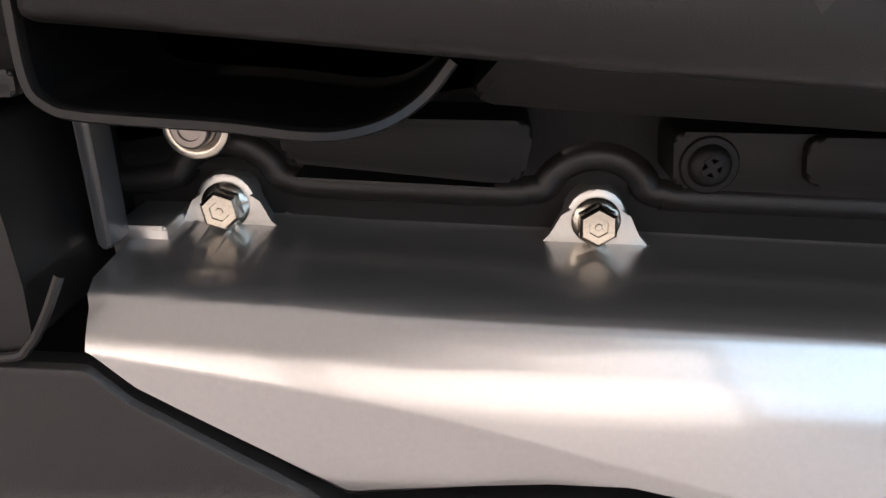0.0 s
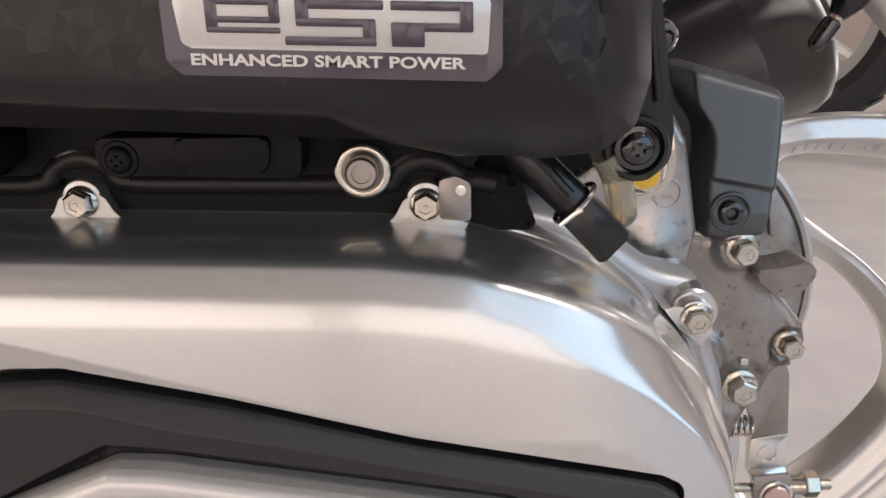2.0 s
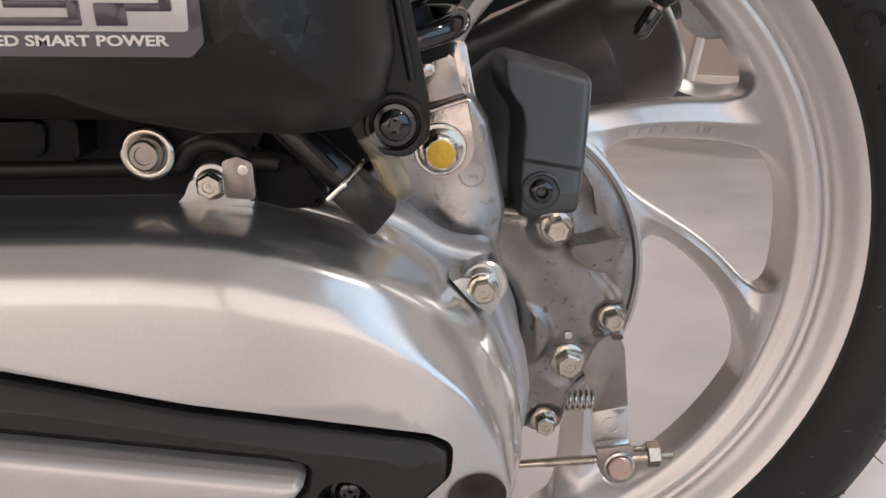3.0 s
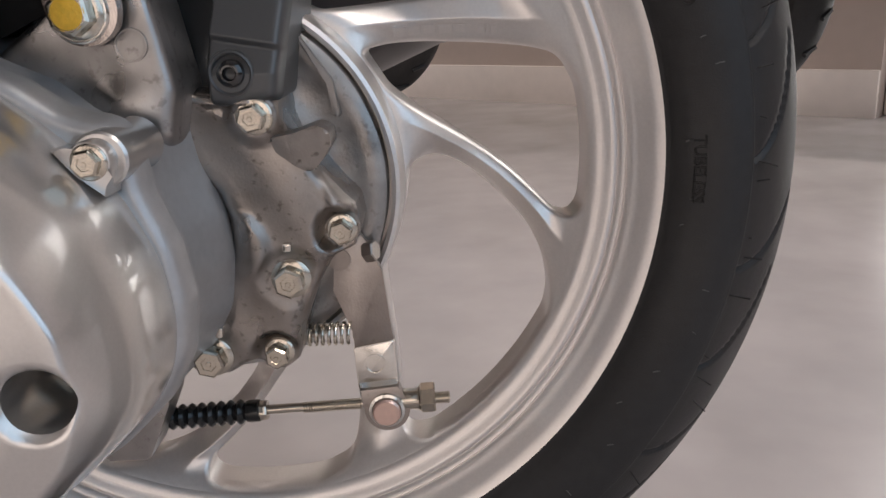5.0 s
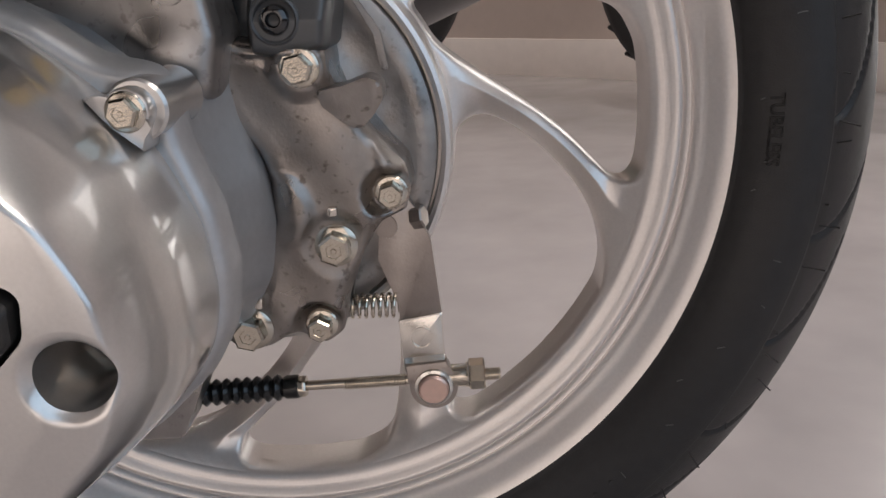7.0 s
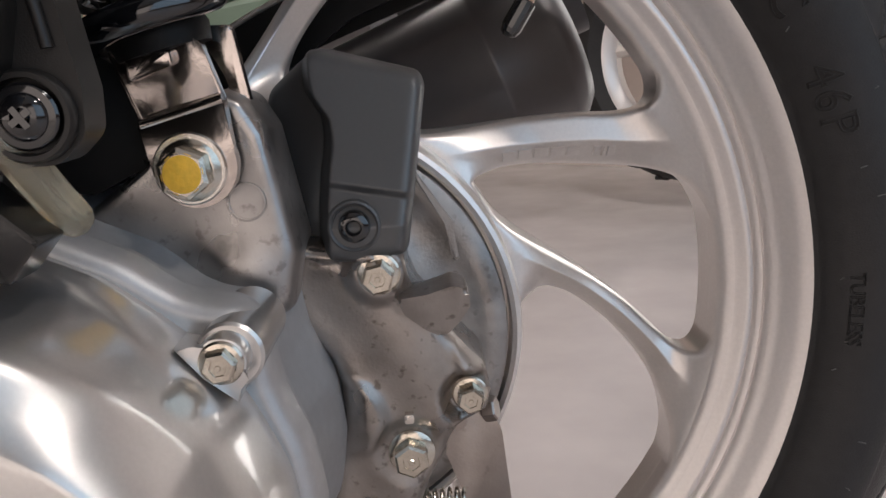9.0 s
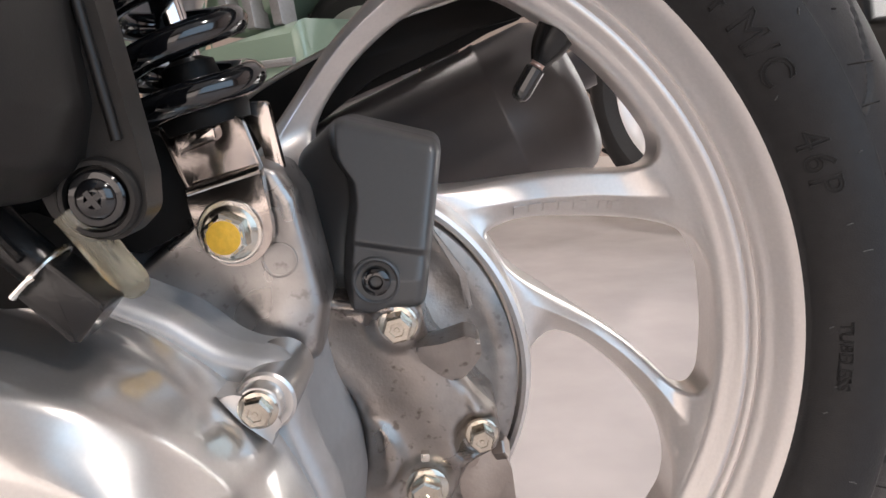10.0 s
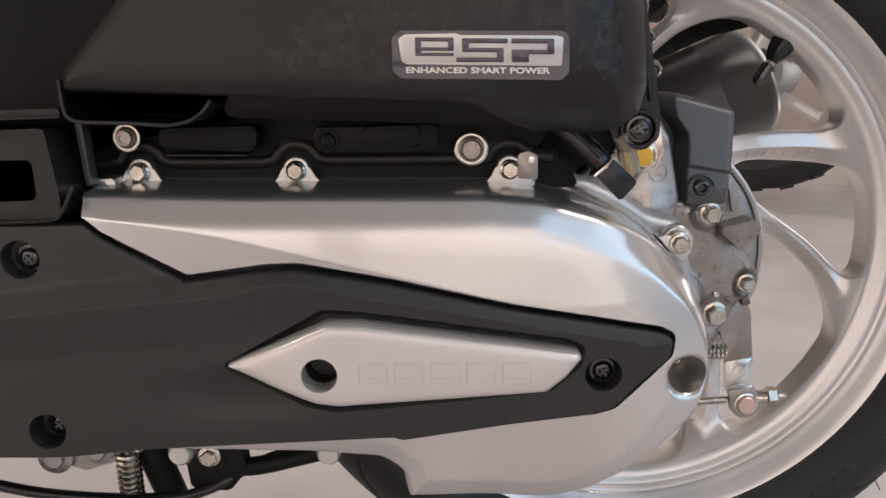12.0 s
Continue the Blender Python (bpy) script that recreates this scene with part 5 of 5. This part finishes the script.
part("muffler_stay", prism(rounded([(-70, 346), (-30, 368), (20, 390), (62, 402), (96, 404), (94, 398), (77, 392), (57, 382), (15, 367), (-27, 351), (-64, 336)], 2), 86, 90, 1), DEEPBLACK, muffler)
part("stay_edge", tube(smooth_path([(-60, 44, 352.5), (-30, 44, 372.5), (20, 44, 394.5), (62, 44, 406.5)]), 1.3, 8), LUG, muffler, "bright edge of the stay")
part("tail_pipe", lathe([(9, -14), (11, -14), (11, 2)], m_end + Vector((0, 6, 8)), m_dir, 24), MUFFLER, muffler)

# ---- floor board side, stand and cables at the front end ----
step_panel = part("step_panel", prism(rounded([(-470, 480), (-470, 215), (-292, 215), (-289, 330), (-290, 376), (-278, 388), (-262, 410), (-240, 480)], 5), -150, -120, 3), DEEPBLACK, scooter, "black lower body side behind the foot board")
part("step_ledge", prism(rounded([(-470, 365), (-283, 366), (-283, 362), (-470, 361)], 1), -192, -150, 0.8), SATINBLACK, step_panel, "thin black ledge with a light edge")
part("step_bracket", prism(rounded([(-360, 357), (-293, 357.5), (-290, 330), (-290, 320), (-294, 316), (-360, 316), (-360, 326), (-300, 326), (-300, 344), (-360, 344)], [2, 2, 3, 3, 3, 2, 1, 2, 2, 1]), -188, -150, 0.8), SATINBLACK, step_panel, "black plastic bracket with a slot")
part("bracket_lip", tube(smooth_path([(-350, -189, 316.6), (-318, -189, 316.6), (-295, -189, 317), (-290, -189, 319.6), (-286.5, -189, 325), (-283.5, -188, 332)]), 0.9, 8), SATINBLACK, step_panel)
part("bracket_rung", prism(rounded([(-350, 336.8), (-299, 336.8), (-299, 335.2), (-350, 335.2)], 0.4), -184, -180, 0.3), SATINBLACK, step_panel)
part("bracket_post", prism(rounded([(-288, 360), (-285, 360), (-283.6, 329), (-286.2, 329)], 0.8), -168, -160, 0.8), COVERBLACK, step_panel, "grey upright strip")
lower = part("centre_stand", tube(smooth_path([(-262, -120, 172), (-240, -118, 158), (-205, -115, 162), (-175, -110, 168), (-120, -80, 172)]), 5.5, 12), DEEPBLACK, scooter, "folded black centre stand with its spring")
part("stand_bracket", prism(rounded([(-272, 190), (-240, 190), (-236, 158), (-246, 146), (-268, 148)], 3), -124, -112, 1.5), DEEPBLACK, lower)
flange_bolt(lower, -256, -129, 168, 6.5, tall=5)
coil2 = [(-303 + 5.6 * math.cos(k * 2 * math.pi / 14), -122 + 5.6 * math.sin(k * 2 * math.pi / 14), 172 - 55 * k / 224) for k in range(225)]
part("stand_spring", tube(coil2, 1.5, 8), BOLT, lower, "bright steel stand spring")
part("stand_leg", tube([(-300, -110, 185), (-282, -105, 120), (-262, -100, 55), (-250, -98, 14), (-225, -98, 6)], 9, 12), DEEPBLACK, lower, "black stand leg")
part("brake_cable", tube(smooth_path([(-470, -135, 175), (-400, -132, 164), (-350, -130, 151), (-300, -128, 145), (-262, -126, 147), (-215, -110, 162), (-120, -76, 165), (-33, -58, 161)]), 3.2, 10), HOSE, scooter, "black brake cable sagging under the engine")
engine = part("engine_underside", prism(rounded([(-470, 205), (-290, 200), (-282, 180), (-300, 166), (-330, 158), (-360, 170), (-470, 160)], 5), -118, -40, 4), CAST, scooter, "cast aluminium underside of the engine")
for x, z, r in ((-320, 172, 9), (-296, 184, 8), (-345, 168, 10)):
    part("drain_boss", lathe([(0, -4), (r * 0.5, -4), (r * 0.6, -2), (r, -1), (r, 6)], (x, -120, z), n=20), CAST, engine)
part("foot_pad", prism(rounded([(-94, 145), (-64, 145), (-63, 153), (-92, 156)], 2), -96, -56, 2), DEEPBLACK, scooter, "black rubber block under the case")
part("rear_body", prism(rounded([(-470, 470), (-470, 620), (-40, 650), (190, 700), (200, 690), (40, 560), (-30, 480)], 20), -150, 150, 14), SATINBLACK, scooter, "black rear body above the engine")


# ---- scooters that stand along the back wall ----
def far_scooter(paint, label, steer, lift):
    """A whole scooter along x on its centre stand, its rear wheel at the origin, its front towards -x; metres."""
    top_ = tagged(new("parked_scooter"), label, "scooter", "scooters along the back wall")
    for x in (0, -1.26):
        w = part("wheel", lathe([(0.20, -0.035), (0.225, -0.052), (0.25, -0.05), (0.272, -0.03), (0.278, 0), (0.272, 0.03), (0.25, 0.05), (0.225, 0.052), (0.20, 0.035)], (x, 0, 0.278), n=64), RUBBER, top_, "black tyre", unit=1)
        part("wheel_rim", lathe([(0.20, -0.036), (0.19, -0.03), (0.175, -0.012), (0.175, 0.012), (0.19, 0.03), (0.20, 0.036)], (x, 0, 0.278), n=48), RIM, w, unit=1)
        part("wheel_hub", lathe([(0, -0.06), (0.07, -0.06), (0.075, -0.04), (0.075, 0.05), (0, 0.05)], (x, 0, 0.278), n=32), GREYMETAL, w, unit=1)
        for k in range(5):
            t = 2 * math.pi * k / 5 + 0.3
            part("wheel_spoke", tube([(x + 0.06 * math.cos(t), 0, 0.278 + 0.06 * math.sin(t)), (x + 0.18 * math.cos(t + 0.3), 0, 0.278 + 0.18 * math.sin(t + 0.3))], 0.014, 8), RIM, w, unit=1)
        for k in range(48):
            t = 2 * math.pi * k / 48
            if k % 2:
                continue
            part("tread_block", tube([(x + 0.2765 * math.cos(t), -0.03, 0.278 + 0.2765 * math.sin(t)), (x + 0.2785 * math.cos(t + 0.06), 0.0, 0.278 + 0.2785 * math.sin(t + 0.06))], 0.005, 5), RUBBER, w, unit=1)

    def plate(name, pts, w_, mat, label_="", bev=0.03):
        return part(name, prism(pts, -w_, w_, bev, 3), mat, top_, label_, unit=1)
    plate("rear_panel", rounded([(0.22, 0.72), (0.30, 0.78), (-0.30, 0.74), (-0.46, 0.62), (-0.50, 0.44), (-0.30, 0.42), (-0.1, 0.56)], 0.05), 0.15, paint, "painted rear side panel")
    plate("foot_board", rounded([(-0.42, 0.30), (-0.45, 0.40), (-0.95, 0.38), (-0.98, 0.28)], 0.03), 0.16, paint)
    plate("leg_shield", rounded([(-0.90, 0.30), (-1.0, 0.98), (-1.08, 1.0), (-1.12, 0.9), (-1.06, 0.50), (-1.0, 0.30)], 0.04), 0.16, paint, "painted leg shield")
    plate("front_fender", rounded([(-0.98, 0.44), (-1.08, 0.58), (-1.3, 0.62), (-1.5, 0.5), (-1.56, 0.38), (-1.42, 0.52), (-1.26, 0.575), (-1.1, 0.53)], 0.03), 0.07, paint, "painted front fender")
    plate("seat", rounded([(0.20, 0.79), (0.22, 0.84), (-0.3, 0.84), (-0.48, 0.76), (-0.44, 0.72), (-0.3, 0.75)], 0.04), 0.14, SATINBLACK, "black seat")
    plate("engine_block", rounded([(-0.45, 0.24), (-0.40, 0.38), (0.05, 0.34), (0.08, 0.24), (-0.1, 0.19)], 0.03), 0.10, GREYMETAL)
    part("muffler", tube([(-0.35, -0.13, 0.22), (-0.1, -0.14, 0.26), (0.25, -0.15, 0.34)], 0.05, 16), MUFFLER, top_, unit=1)
    part("steering_tube", tube([(-0.98, 0, 1.0), (-1.26, 0, 0.30)], 0.03, 12), DEEPBLACK, top_, unit=1)
    part("handlebar", tube([(-0.98 + q * math.sin(steer), q * math.cos(steer), 1.0 + 0.06 * abs(q)) for q in (-0.32, -0.1, 0.1, 0.32)], 0.016, 10), DEEPBLACK, top_, unit=1)
    part("stand", tube([(-0.30, -0.08, 0.25), (-0.26, -0.20, 0.006 - lift), (-0.26, 0.20, 0.006 - lift), (-0.30, 0.08, 0.25)], 0.012, 8), DEEPBLACK, top_, unit=1)
    return top_


green = far_scooter(GREEN, "pale green scooter parked along the beige wall", 0.0, 0.09)
side_skirt = part("side_skirt", prism(rounded([(-0.60, 0.29), (-0.60, 0.36), (-0.45, 0.40), (-0.05, 0.45), (-0.02, 0.30)], 0.03), -0.2, 0.1, 0.03, 3), GREEN, green, "green lower body side", unit=1)
part("skirt_line", tube([(-0.58, -0.203, 0.33), (-0.3, -0.203, 0.345), (-0.06, -0.203, 0.35)], 0.01, 8), GREYMETAL, side_skirt, unit=1)
part("side_box", prism(rounded([(-0.82, 0.39), (-0.84, 0.8), (-0.44, 0.8), (-0.42, 0.43), (-0.46, 0.39)], 0.05), -0.26, -0.19, 0.02, 3), GREEN, green, "rounded green body panel", unit=1)
# stands in for unidentified cream things beside the scooter, not a known panel
part("cream_block", prism(rounded([(-0.98, 0.2), (-1.02, 0.36), (-0.98, 0.5), (-0.86, 0.5), (-0.82, 0.36), (-0.86, 0.3), (-0.70, 0.28), (-0.68, 0.2)], 0.05), -0.18, 0.1, 0.03, 3), CREAM, green, "rounded cream block at the front of the green scooter", unit=1)
for x in (-0.36, -0.26, -0.15):
    part("body_stripe", prism(rounded([(x, 0.44), (x - 0.05, 0.74), (x - 0.01, 0.74), (x + 0.04, 0.44)], 0.01), -0.19, -0.14, 0.01), GREYMETAL, green, unit=1)
green.matrix_world = Matrix.Translation((-0.11, 1.8, 0.09)) @ Matrix.Rotation(math.atan2(-0.653, 0.757), 4, "Z")
black = far_scooter(SATINBLACK, "black scooter parked along the beige wall", 1.1, 0.055)
for y in (-0.10, 0.10):
    part("fork_leg", tube([(-1.26, y, 0.28), (-1.0, y, 0.78)], 0.026, 14), LUG, black, "dull metal fork leg", unit=1)
part("exhaust_pipe", tube(smooth_path([(-1.02, -0.2, 0.50), (-0.8, -0.2, 0.44), (-0.5, -0.2, 0.36)]), 0.03, 14), LUG, black, "dull metal exhaust pipe", unit=1)
black.matrix_world = Matrix.Translation((1.584, 0.597, 0.055)) @ Matrix.Rotation(math.atan2(-0.653, 0.757), 4, "Z")
